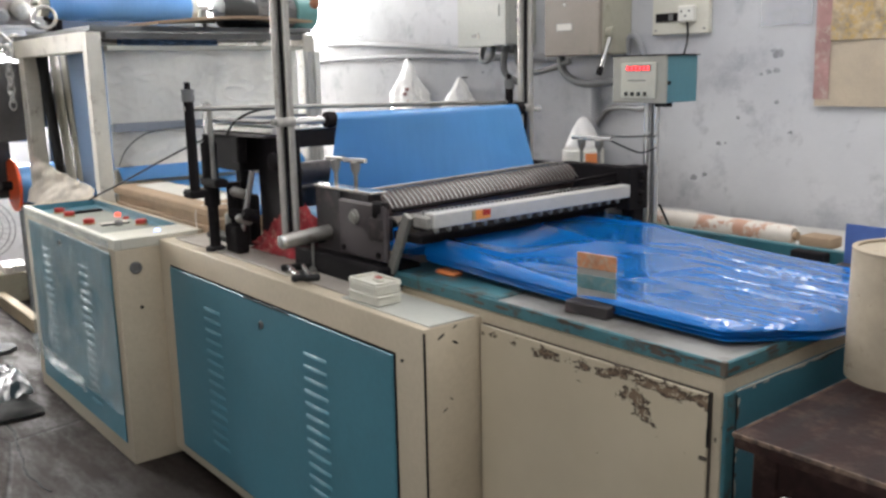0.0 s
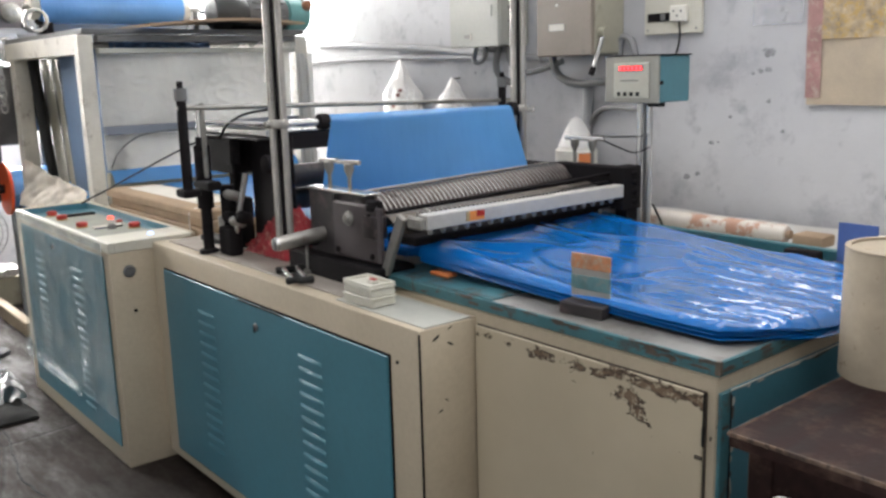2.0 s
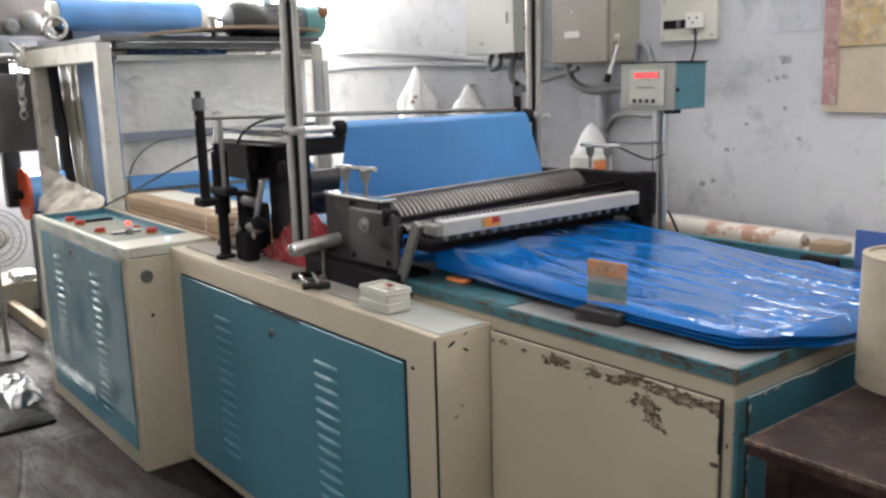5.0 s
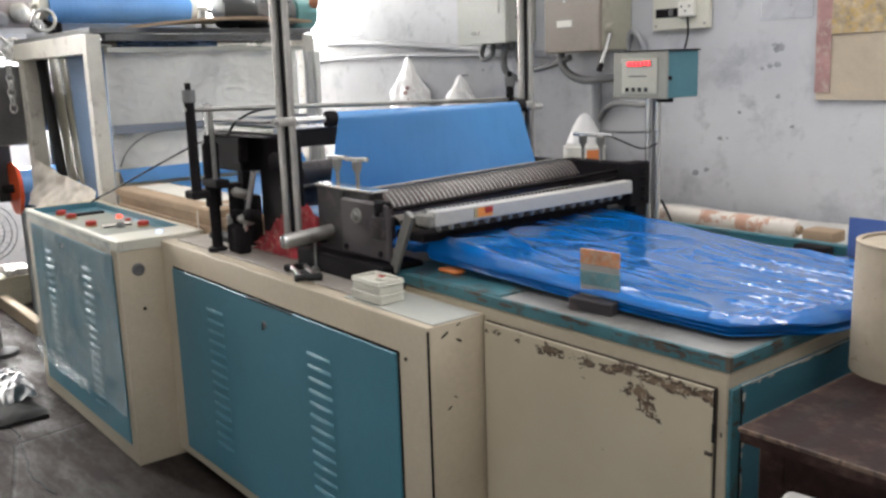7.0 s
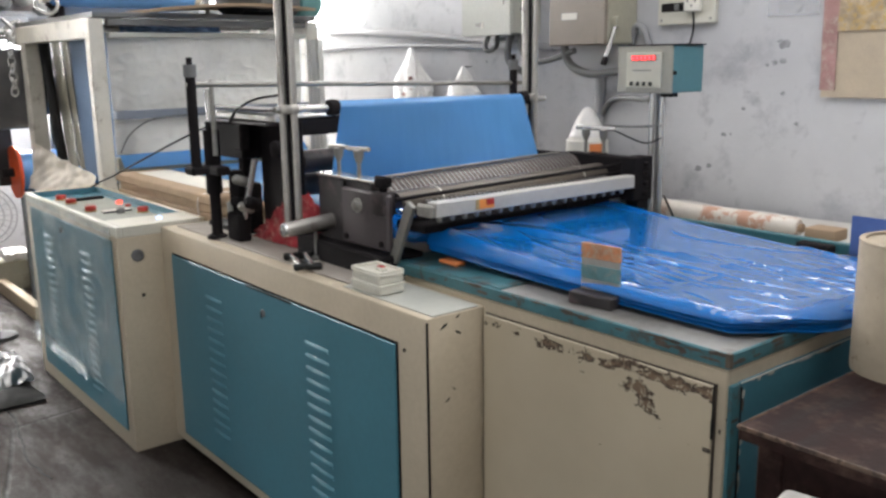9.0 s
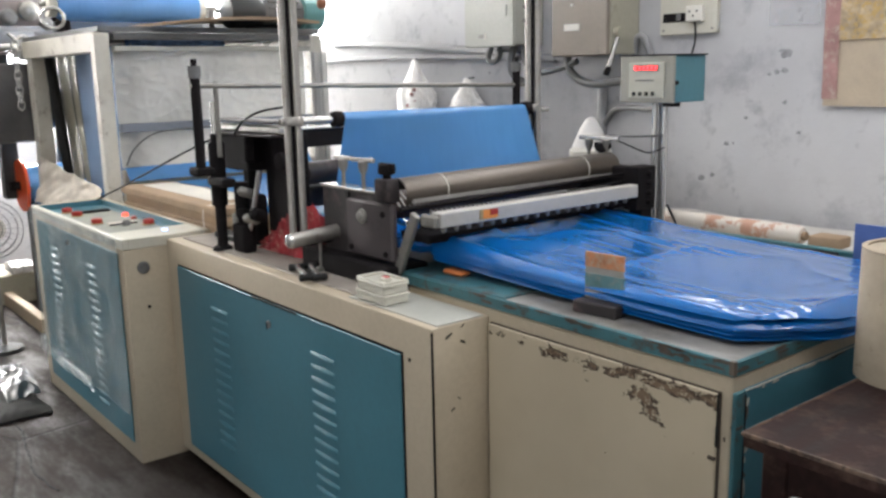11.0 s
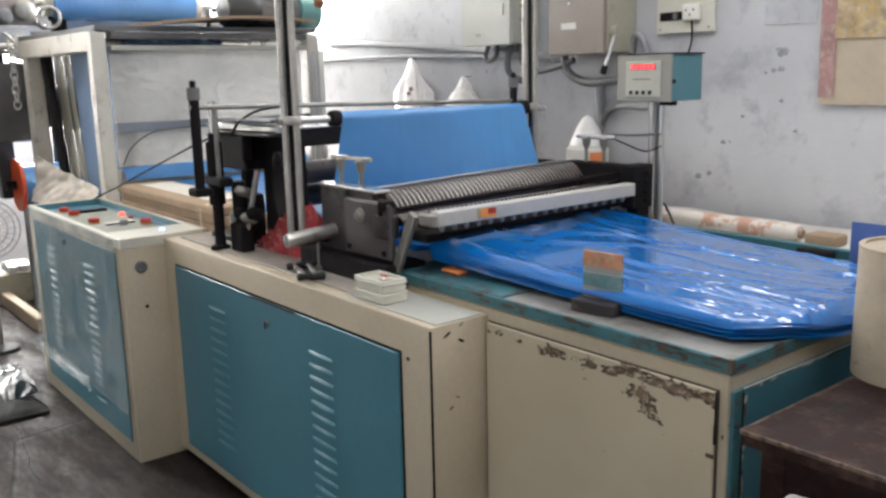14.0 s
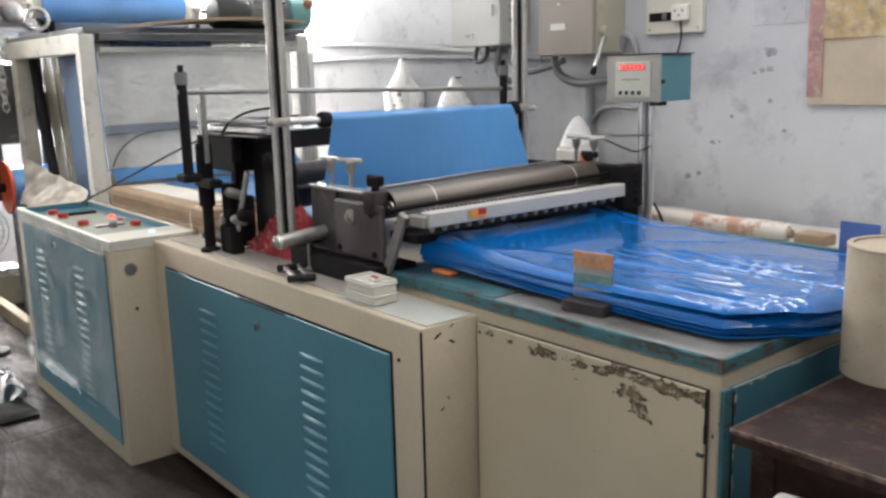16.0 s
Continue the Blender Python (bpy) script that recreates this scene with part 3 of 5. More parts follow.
part("cover_seam", box(0.005, 0.0066, 0.034, 0.0375, 0.05, 0.866, 0), RUBBER, machine)
part("cover_seam", box(-0.0302, -0.0280, -0.0068, -0.004, 0.80, 0.868, 0), RUBBER, machine)
part("rim_wear", box(-0.011, 0.0010, -0.0010, 0.010, 0.910, ZT + 0.0006, 0.001), surface("rusty_bare_corner", (0.10, 0.08, 0.06), 0.7, vary=0.4, scale=40), machine, "corner worn to dark metal")
def paint_chip(parent, material, at, across, up, w, h, seed):
    """A flake-shaped bare spot, a hair proud of the sheet it lies on."""
    bm = bmesh.new()
    at, across, up = Vector(at), Vector(across), Vector(up)
    out = across.cross(up) * 0.0006
    ring = []
    for i in range(11):
        a = 2 * math.pi * i / 11
        k = 1 + 0.75 * noise.noise((math.cos(a) * 1.7, math.sin(a) * 1.7, seed))
        ring.append(at + across * (w * k * math.cos(a)) + up * (h * k * math.sin(a)))
    low = [bm.verts.new(p) for p in ring]
    high = [bm.verts.new(p + out) for p in ring]
    bm.faces.new(high)
    for i in range(11):
        bm.faces.new((low[i], low[(i + 1) % 11], high[(i + 1) % 11], high[i]))
    return part("paint_chip", bm, material, parent)


BARE = surface("bare_rusty_metal", (0.085, 0.066, 0.052), 0.65, vary=0.45, scale=40)
PRIMER = surface("pale_primer", (0.50, 0.47, 0.41), 0.6, vary=0.2, scale=40)
chip_rnd = random.Random(21)
rim_side = []
for i in range(22):          # along the front of the table rim
    x = -0.02 - 1.0 * chip_rnd.random() ** 1.3
    rim_side.append((BARE, (x, -0.0004, 0.934 - 0.022 * chip_rnd.random() ** 2), (1, 0, 0), (0, 0, 1), chip_rnd.uniform(0.006, 0.030), chip_rnd.uniform(0.002, 0.005)))
for i in range(12):          # along the end of the table rim
    rim_side.append((BARE, (0.0004, 0.02 + 0.55 * chip_rnd.random() ** 1.5, 0.911 + 0.024 * chip_rnd.random()), (0, 1, 0), (0, 0, 1), chip_rnd.uniform(0.006, 0.022), chip_rnd.uniform(0.002, 0.005)))
for i in range(16):          # top edge of the end cover
    rim_side.append((PRIMER if i % 3 else BARE, (0.0052, 0.04 + 0.60 * chip_rnd.random(), 0.868 + 0.007 * chip_rnd.random()), (0, 1, 0), (0, 0, 1), chip_rnd.uniform(0.006, 0.028), chip_rnd.uniform(0.0015, 0.0035)))
for i in range(18):          # the seam beside the corner angle
    rim_side.append((PRIMER if i % 2 else BARE, (0.0052, 0.039 + 0.007 * chip_rnd.random(), 0.86 - 0.42 * chip_rnd.random()), (0, 1, 0), (0, 0, 1), chip_rnd.uniform(0.0025, 0.006), chip_rnd.uniform(0.004, 0.014)))
for i in range(7):           # scuffs on the cream post
    rim_side.append((BARE, (-0.022 + 0.018 * chip_rnd.random(), 0.0034, 0.88 - 0.60 * chip_rnd.random()), (1, 0, 0), (0, 0, 1), chip_rnd.uniform(0.002, 0.004), chip_rnd.uniform(0.003, 0.012)))
for i, (mat, at, across, up, w, h) in enumerate(rim_side):
    paint_chip(machine, mat, at, across, up, w, h, 3.1 * i)
part("post_latch", box(-0.006, 0.0085, 0.004, 0.026, 0.800, 0.806, 0.001), BARE, machine, "rusty latch on the corner")
part("corner_angle", box(-0.002, 0.0075, 0.0, 0.030, 0.02, 0.876, 0.002), WORN_TEAL, machine, "teal corner angle with worn paint")
part("tabletop", box(-1.05, -0.009, 0.009, TW - 0.009, 0.905, ZT - 0.003, 0.001), TABLESTEEL, machine, "worn stained steel tabletop")
for n, (a, b, c, d) in {"table_rim_front": (-1.10, 0.0, 0.0, 0.009), "table_rim_end": (-0.009, 0.0, 0.009, TW), "table_rim_back": (-1.05, -0.009, TW - 0.009, TW)}.items():
    part(n, box(a, b, c, d, 0.906, ZT, 0.003), WORN_TEAL, machine, "teal table rim worn to the metal")
part("teal_plate", box(-1.12, -0.66, 0.010, 0.20, ZT - 0.004, ZT + 0.002, 0.001), WORN_TEAL, machine, "teal plate beside the outlet")
part("back_rail", box(-1.03, -0.02, TW + 0.004, TW + 0.03, 0.90, 0.982, 0.003), TEAL_DARK, machine, "dark teal back rail")
part("slide_pad", box(-0.985, -0.905, 0.072, 0.112, ZT + 0.002, ZT + 0.014, 0.005), ORANGE, machine, "orange plastic slide pad")

# sealing head
near = part("head_side_plate", box(-1.495, -1.20, 0.0, 0.05, 0.95, 1.150, 0.004), HEADGREY, machine, "dark grey head side plate")
part("head_front_plate", box(-1.33, -1.09, -0.022, 0.0, 0.965, 1.130, 0.006), GEARCOVER, machine, "purplish grey gear cover")
part("head_top_edge", box(-1.50, -1.18, -0.004, 0.054, 1.150, 1.158, 0.002), CHROME, machine, "bright machined top edge")
part("head_base", box(-1.56, -1.08, -0.05, 0.10, 0.886, 0.955, 0.006), BLACK, machine, "black greasy head base")
part("seam_strip", box(-1.345, -1.3305, -0.010, 0.0, 0.965, 1.148, 0.001), RUBBER, near)
part("pivot_boss", lathe([(0.022, 0.0), (0.022, 0.006), (0.013, 0.008), (0.013, 0.016), (0.006, 0.018)], 18, m=Matrix.Translation((-1.235, -0.022, 1.085)) @ Euler((radians(90), 0, 0)).to_matrix().to_4x4()), DULL, near, "worn round pivot")
for x, z in ((-1.13, 1.10), (-1.30, 0.985), (-1.12, 0.985)):
    part("bolt", rod((x, -0.028, z), (x, -0.02, z), 0.009, n=6), BLACK, near)
part("support_leg", box(-0.016, 0.016, -0.010, 0.008, 0.0, 0.195, 0.003), DULL, machine, "worn grey slanted support leg").matrix_basis = pose(-1.092, 0, ZT, 0, 27, 0)
far = part("head_side_plate", box(-1.27, -0.93, 0.875, 0.93, 0.95, 1.172, 0.004), BLACK, machine, "black far side plate")
part("head_end_block", box(-0.985, -0.925, 0.845, 0.94, 1.035, 1.178, 0.004), BLACK, machine, "black end block with bolts")
for z in (1.06, 1.09, 1.125, 1.155):
    part("bolt", rod((-0.926, 0.90, z), (-0.908, 0.90, z), 0.009, n=8), BLACK, far)
part("head_floor_block", box(-1.08, -0.98, 0.80, 0.88, ZT, 1.04, 0.004), DULL, machine)
# rubber draw roller with a comb of bright fingers in front of it
part("draw_roller", rod((-1.235, 0.05, 1.105), (-1.235, 0.875, 1.125), 0.044, n=28), surface("maroon_rubber", (0.11, 0.075, 0.068), 0.45, vary=0.3, scale=12), machine, "dark rubber draw roller")
def comb_strip():
    """A bright finger that lies over the roller and runs down in front of it."""
    line = [(0.050 * math.cos(math.radians(a)), 0.050 * math.sin(math.radians(a))) for a in (125, 105, 85, 65, 45)] + [(0.056, 0.022), (0.074, 0.004)]
    bm = bmesh.new()
    rows = [[bm.verts.new((x, y, z + d)) for y, d in ((-0.0024, 0), (0.0024, 0), (0.0024, -0.003), (-0.0024, -0.003))] for x, z in line]
    for a, b in zip(rows, rows[1:]):
        for k in range(4):
            bm.faces.new((a[k], a[(k + 1) % 4], b[(k + 1) % 4], b[k]))
    bm.faces.new(rows[0][::-1])
    bm.faces.new(rows[-1])
    return bm


finger = None
for i in range(46):
    y = 0.062 + 0.0176 * i
    m = pose(-1.235, y, 1.105 + 0.024 * (y - 0.05))
    if finger is None:
        finger = part("comb_finger", comb_strip(), PIN, machine, "bright comb finger")
        finger.matrix_basis = m
    else:
        shared("comb_finger", finger, machine, m)
part("rear_rail", rod((-1.285, 0.05, 1.150), (-1.285, 0.872, 1.170), 0.004, n=10), DULL, machine, "thin rail behind the roller")
part("front_rail", rod((-1.05, -0.02, 1.121), (-1.0, 0.93, 1.151), 0.0060, n=12), BLACK, machine, "thin black front rail")
part("front_rail", rod((-1.045, 0.0, 1.083), (-0.995, 0.90, 1.126), 0.006, n=12), BLACK, machine, "thin black front rail")
part("front_channel", box(-0.99, -0.945, 0.0, 0.86, 1.075, 1.105, 0.003), BLACK, machine, "black channel behind the white bar")
part("lower_jaw", box(-1.12, -0.99, 0.03, 0.87, 1.025, 1.05, 0.004), BLACK, machine, "dark lower sealing jaw")
wb = part("white_bar", box(-0.935, -0.896, 0.0, 0.815, 1.086, 1.127, 0.003), WHITEBAR, machine, "white enamelled front bar")
part("sticker", box(-0.8965, -0.8945, 0.150, 0.205, 1.094, 1.120, 0), STICKER, wb, "orange warning sticker")
part("sticker_half", box(-0.8960, -0.8938, 0.176, 0.205, 1.103, 1.120, 0), RED, wb, "red half of the sticker")
part("sticker_edge", box(-0.8960, -0.8942, 0.138, 0.150, 1.094, 1.120, 0), YELLOW, wb)
part("bar_bracket", box(-0.97, -0.90, -0.014, 0.002, 1.085, 1.120, 0.006), DULL, machine, "worn cast bracket")
tooth = None
for i in range(18):
    y = 0.03 + 0.044 * i
    if tooth is None:
        tooth = part("brush_tooth", lathe([(0.006, 0.0), (0.008, -0.012), (0.004, -0.018)], 8), DULL, machine)
        tooth.matrix_basis = pose(-0.92, y, 1.087)
    else:
        shared("brush_tooth", tooth, machine, pose(-0.92, y, 1.087))


tip = None
for i in range(44):
    y = 0.045 + 0.0172 * i
    if tip is None:
        tip = part("comb_tip", box(-0.005, 0.005, -0.0032, 0.0032, -0.014, 0.023, 0.001), PIN, machine, "bright comb tip")
        tip.matrix_basis = pose(-0.992, y, 1.098)
    else:
        shared("comb_tip", tip, machine, pose(-0.992, y, 1.098))


def tee_screw(x, y, z, yaw, mat=DULL):
    s = part("adjusting_screw", rod((x, y, z), (x, y, z + 0.06), 0.006, n=10), mat, machine, "T-handled adjusting screw")
    part("screw_hub", lathe([(0.007, 0.045), (0.014, 0.062), (0.016, 0.082), (0.012, 0.086)], 14, m=Matrix.Translation((x, y, z))), mat, s)
    c, q = 0.042 * math.cos(yaw), 0.042 * math.sin(yaw)
    part("tee_handle", rod((x - c, y - q, z + 0.088), (x + c, y + q, z + 0.088), 0.0075, n=10), CHROME, s)


tee_screw(-1.395, 0.018, 1.155, 0.1)
tee_screw(-1.285, 0.018, 1.155, 0.25)
tee_screw(-1.185, 0.90, 1.172, 0.0)
tee_screw(-1.105, 0.90, 1.172, 0.3)
part("side_roller", rod((-1.42, -0.165, 1.003), (-1.42, 0.02, 1.015), 0.0225, n=24), WORN_ROD, machine, "grey roller end with a bright cap")
part("roller_cap", lathe([(0.0225, 0.0), (0.020, 0.008), (0.010, 0.011)], 20, m=Matrix.Translation((-1.42, -0.165, 1.003)) @ Euler((radians(90), 0, 0)).to_matrix().to_4x4()), CHROME, machine)

# moving jaw of the sealing head
jaw = part("sealing_jaw", sheet(lambda u, v: Vector((-1.105 + 0.045 * math.cos(math.radians(-35 + 210 * u)), 0.012 + 0.90 * v, 1.083 + 0.010 * v + 0.042 * math.sin(math.radians(-35 + 210 * u)))), 16, 4, 0.004), BAR, machine, "brown half-round upper sealing jaw")
for y in (0.16, 0.76):
    part("cable_tie", pipe([(-1.105 + 0.047 * math.cos(math.radians(a)), y, 1.083 + 0.010 * y + 0.044 * math.sin(math.radians(a))) for a in range(-30, 176, 12)], 0.0035, 6, smooth=0), PAPER, jaw, "pale tie round the jaw")
for y, m in ((-0.008, HEADGREY), (0.902, BLACK)):
    part("jaw_clamp", box(-1.16, -1.095, y - 0.024, y + 0.024, 1.060, 1.128, 0.008, 2), m, jaw)
    part("clamp_knob", lathe([(0.012, 1.12), (0.012, 1.138), (0.024, 1.142), (0.026, 1.156), (0.022, 1.168), (0.008, 1.170)], 12, m=Matrix.Translation((-1.125, y, 0))), BLACK, jaw, "black knurled clamp knob")
    part("knob_wing", box(-1.160, -1.090, y - 0.008, y + 0.008, 1.150, 1.172, 0.005, 2), BLACK, jaw)
part("jaw_edge", box(-1.07, -1.058, 0.03, 0.90, 1.058, 1.074, 0.002), STEEL, jaw)

# guide columns with the film roller
for y, foot in ((-0.107, 0.985), (0.905, 1.16)):
    for dx, dy in ((-0.0125, -0.012), (0.0125, 0.012)):
        part("guide_column", rod((-1.47 + dx, y + dy, foot), (-1.47 + dx, y + dy, 2.25), 0.0112, n=18), WORN_ROD, machine, "worn bright guide column")
    part("column_slot", box(-1.474, -1.466, y - 0.004, y + 0.004, foot, 2.24, 0), BLACK, machine)
    part("column_clamp", lathe([(0.030, -0.013), (0.032, -0.009), (0.032, 0.009), (0.030, 0.013)], 20, m=Matrix.Translation((-1.47, y, 1.358))), WORN_ROD, machine, "cast clamp collar")
    part("clamp_screw", rod((-1.47, y - 0.045, 1.358), (-1.47, y, 1.358), 0.010, n=12), DULL, machine)
part("column_foot", box(-1.495, -1.445, -0.125, 0.0, 0.975, 0.997, 0.004), BLACK, machine, "black bracket under the guide column")
part("column_foot", box(-1.50, -1.26, 0.885, 0.925, 1.135, 1.165, 0.004), BLACK, machine, "black bracket under the guide column")
part("bracket_bolt", rod((-1.44, -0.05, 0.905), (-1.44, -0.05, 0.982), 0.005, n=10), DULL, machine)
part("bolt_foot", lathe([(0.018, ZC + 0.006), (0.018, ZC + 0.014), (0.010, ZC + 0.020)], 12, m=Matrix.Translation((-1.44, -0.05, 0))), DULL, machine)
part("roller_shaft", rod((-1.47, -0.12, 1.358), (-1.47, 0.98, 1.351), 0.011, n=16), CHROME, machine)
part("film_roller", rod((-1.47, 0.06, 1.357), (-1.47, 0.855, 1.352), 0.019, n=24), STEEL, machine)
for y in (0.05, 0.87):
    part("roller_knob", lathe([(0.012, -0.02), (0.024, -0.016), (0.026, 0.0), (0.024, 0.016), (0.012, 0.022)], 18, m=Matrix.Translation((-1.47, y, 1.357)) @ Euler((radians(90), 0, 0)).to_matrix().to_4x4()), BLACK, machine, "black roller knob")

# nip unit behind the head
part("nip_side_frame", box(-1.94, -1.685, 0.035, 0.065, 0.88, 1.305, 0.004), BLACK, machine, "black nip side frame")
part("nip_side_frame", box(-1.93, -1.70, 0.88, 0.91, 0.88, 1.305, 0.004), BLACK, machine, "black nip side frame")
part("nip_top_bar", box(-2.18, -1.70, -0.03, 0.02, 1.305, 1.327, 0.003), STEEL, machine, "bright top bar")
part("nip_gearbox", box(-2.22, -1.93, -0.04, 0.06, 1.165, 1.290, 0.006), BLACK, machine, "black bearing housing")
part("cross_bar", box(-1.74, -1.70, 0.01, 0.88, 1.255, 1.315, 0.004), BLACK, machine, "black cross bar")
part("cross_bar_edge", box(-1.745, -1.695, 0.01, 0.88, 1.315, 1.322, 0.002), STEEL, machine)
part("nip_roller", rod((-1.72, 0.066, 1.165), (-1.72, 0.88, 1.165), 0.04, n=26), HEADGREY, machine, "dark rubber nip roller")
part("nip_roller", rod((-1.78, 0.066, 1.08), (-1.78, 0.88, 1.08), 0.04, n=26), HEADGREY, machine, "dark rubber nip roller")
part("web_guide", sheet(lambda u, v: Vector((-1.95 + 0.4 * u, 0.05 + 0.8 * v, 1.03 - 0.02 * u)), 4, 4, 0.002), WEBBLUE, machine, "blue film web")
part("post", rod((-2.0, -0.12, 0.888), (-2.0, -0.12, 1.30), 0.019, n=16), BLACK, machine, "dark steel post")
part("post_rod", rod((-2.0, -0.12, 1.30), (-2.0, -0.12, 1.41), 0.013, n=16), CHROME, machine)
part("post_base", lathe([(0.036, 0.888), (0.034, 0.90), (0.022, 0.905)], 18, m=Matrix.Translation((-2.0, -0.12, 0))), BLACK, machine)
part("post_sleeve", rod((-2.0, -0.12, 1.05), (-2.0, -0.12, 1.27), 0.028, n=16), BLACK, machine, "black post sleeve")
part("post_bracket", box(-2.03, -1.90, -0.150, -0.10, 1.12, 1.15, 0.006), BLACK, machine)
for z, d in ((1.292, 0.0), (1.338, 0.012)):
    part("nip_shelf", box(-2.16, -1.72, -0.055 + d, 0.04, z, z + 0.009, 0.002), HEADGREY, machine, "dark nip shelf plate")
part("hanging_block", box(-1.955, -1.90, -0.060, -0.02, 1.20, 1.292, 0.005), BLACK, machine, "black hanging block")
part("bearing", lathe([(0.030, 0.0), (0.030, 0.016), (0.012, 0.022)], 18, m=Matrix.Translation((-1.705, -0.02, 1.215)) @ Euler((radians(90), 0, 0)).to_matrix().to_4x4()), BLACK, machine, "black bearing cap")
part("air_cylinder", rod((-1.95, -0.06, 0.95), (-1.95, -0.06, 1.13), 0.025, n=16), BLACK, machine)
part("valve_block", box(-1.945, -1.85, -0.11, -0.058, 0.89, 0.99, 0.012, 2), BLACK, machine, "greasy black valve block")
for x, z, r in ((-1.90, 1.02, 0.020), (-1.85, 1.01, 0.016), (-1.80, 1.03, 0.022), (-1.88, 1.10, 0.017)):
    part("valve", lathe([(r * 0.6, -0.03), (r, -0.022), (r, 0.022), (r * 0.5, 0.034)], 14, m=Matrix.Translation((x, -0.075, z)) @ Euler((radians(70), radians(20), 0)).to_matrix().to_4x4()), DULL if r < 0.018 else BLACK, machine)
part("drive_housing", box(-2.085, -1.965, 0.0, 0.05, 0.876, 1.075, 0.012, 2), BLACK, machine, "greasy black drive housing")
part("drive_arm", box(-2.045, -1.995, -0.004, 0.03, 1.075, 1.290, 0.006), BLACK, machine, "black upright drive arm")
for x, z, r in ((-2.05, 0.945, 0.026), (-2.01, 1.00, 0.020), (-2.035, 1.045, 0.016)):
    part("housing_boss", lathe([(r, 0.0), (r, 0.014), (r * 0.55, 0.020), (r * 0.4, 0.030)], 14, m=Matrix.Translation((x, 0.0, z)) @ Euler((radians(90), 0, 0)).to_matrix().to_4x4()), HEADGREY, machine, "worn grey boss")
part("crank_arm", box(-1.98, -1.94, -0.09, -0.06, 0.92, 1.02, 0.008, 2), DULL, machine)
part("linkage", rod((-1.86, -0.08, 0.97), (-1.80, -0.06, 1.18), 0.010, n=12), CHROME, machine, "bright linkage rod")
part("air_hose", pipe([(-1.98, -0.06, 1.29), (-1.94, -0.05, 1.34), (-1.90, 0.0, 1.375), (-1.86, 0.06, 1.385), (-1.85, 0.10, 1.388)], 0.0045, 8), RUBBER, machine, "black air hose")

# lifting frame that moves with the jaw
lift = part("lift_bar", rod((-1.85, -0.262, 1.405), (-1.85, 1.225, 1.372), 0.0085, n=12), DULL, machine, "thin steel lifting bar")
for y, z0 in ((-0.245, 1.13), (1.18, 1.20)):
    part("lift_post", rod((-1.85, y, z0), (-1.85, y, 1.432), 0.0165, n=16), BLACK, lift, "black lifting post")
    part("post_collar", rod((-1.85, y, 1.428), (-1.85, y, 1.468), 0.021, n=16), DARKPIPE, lift, "grey collar")
    part("post_tip", rod((-1.85, y, 1.468), (-1.85, y, 1.490), 0.010, n=12), BLACK, lift)
part("lift_shoe", box(-1.90, -1.83, -0.268, -0.205, 1.112, 1.140, 0.006), BLACK, lift)
part("guide_rod", rod((-1.95, -0.13, 1.16), (-1.95, -0.13, 1.415), 0.0085, n=10), DULL, lift)

# film from the roller down to the head, and the web behind it
def web_place(u, v):
    """Round the roller over the first sixth, then slanting down to the head."""
    y, ripple = 0.068 + 0.787 * v, 0.005 * noise.noise((u * 2, v * 5, 1)) + 0.0045 * u * (1 - abs(noise.noise((u * 1.6 + v * 2.5, v * 8 - u, 6)))) ** 6
    zr = 1.357 - 0.005 * v
    if u < 0.16:
        a = math.radians(190 - 190 * u / 0.16)
        return Vector((-1.47 + 0.0212 * math.cos(a), y, zr + 0.0212 * math.sin(a)))
    w = (u - 0.16) / 0.84
    return Vector((-1.4488 + (0.16 * v - 0.06) * w, y, zr - 0.271 * w + ripple * min(1, 4 * w)))


web = thing("film_web", "taut translucent blue film running over the roller", "film", (-1.45, 0.46, 1.08))
part("web", sheet(web_place, 44, 48, 0.0006), WEBBLUE, web)
part("edge_fold", sheet(lambda u, v: web_place(0.16 + 0.84 * u, 0.075 * v) + Vector((0.004, -0.004 - 0.018 * u, 0)), 20, 6, 0.0006), WEBBLUE, web, "loose folded film edge")
single("film_web", sheet(lambda u, v: Vector((-3.45 + 1.72 * u, 0.30 + 0.55 * v, 0.975 + 0.02 * u + 0.006 * noise.noise((u * 4, v * 5, 7)))), 24, 24, 0.0006), WEBBLUE, "blue film running level into the nip rollers", "film")
single("film_web", sheet(lambda u, v: Vector((-1.53 + 0.042 * u, 0.10 + 0.74 * v, 1.02 + 0.345 * u)), 10, 10, 0.0006), WEBBLUE, "blue film rising to the roller", "film")

# ---- rear tower with the unwinding gear ----
tower = thing("unwind_tower", "cream steel tower with plastic-sheeted front behind the console", "machine frame", (-3.75, 0.45, 0))
TX = -3.2
for x0, x1, y0, y1 in ((-3.262, TX, -0.122, -0.055), (-4.42, -4.33, -0.11, -0.03), (-3.27, TX, 0.985, 1.05), (-4.42, -4.33, 0.985, 1.05)):
    part("tower_post", box(x0, x1, y0, y1, 0.1302, 1.70, 0.004), TOWER, tower, "cream steel post with rust marks")
for y in (-0.118, 0.99):
    part("side_beam", box(-4.55, -3.264, y, y + 0.06, 1.615, 1.705, 0.004), TOWER, tower, "cream side beam")
part("top_bar", box(-3.262, TX - 0.004, -0.03, 0.985, 1.672, 1.70, 0.003), DARKPIPE, tower, "grey top bar")
part("front_bar", box(-3.255, TX - 0.008, -0.03, 0.985, 1.618, 1.642, 0.003), GREYBOX, tower, "grey front bar")
part("middle_rail", box(-3.25, TX - 0.004, -0.03, 0.985, 1.250, 1.290, 0.003), surface("blue_grey_paint", (0.20, 0.22, 0.26), 0.5), tower, "blue-grey middle rail")
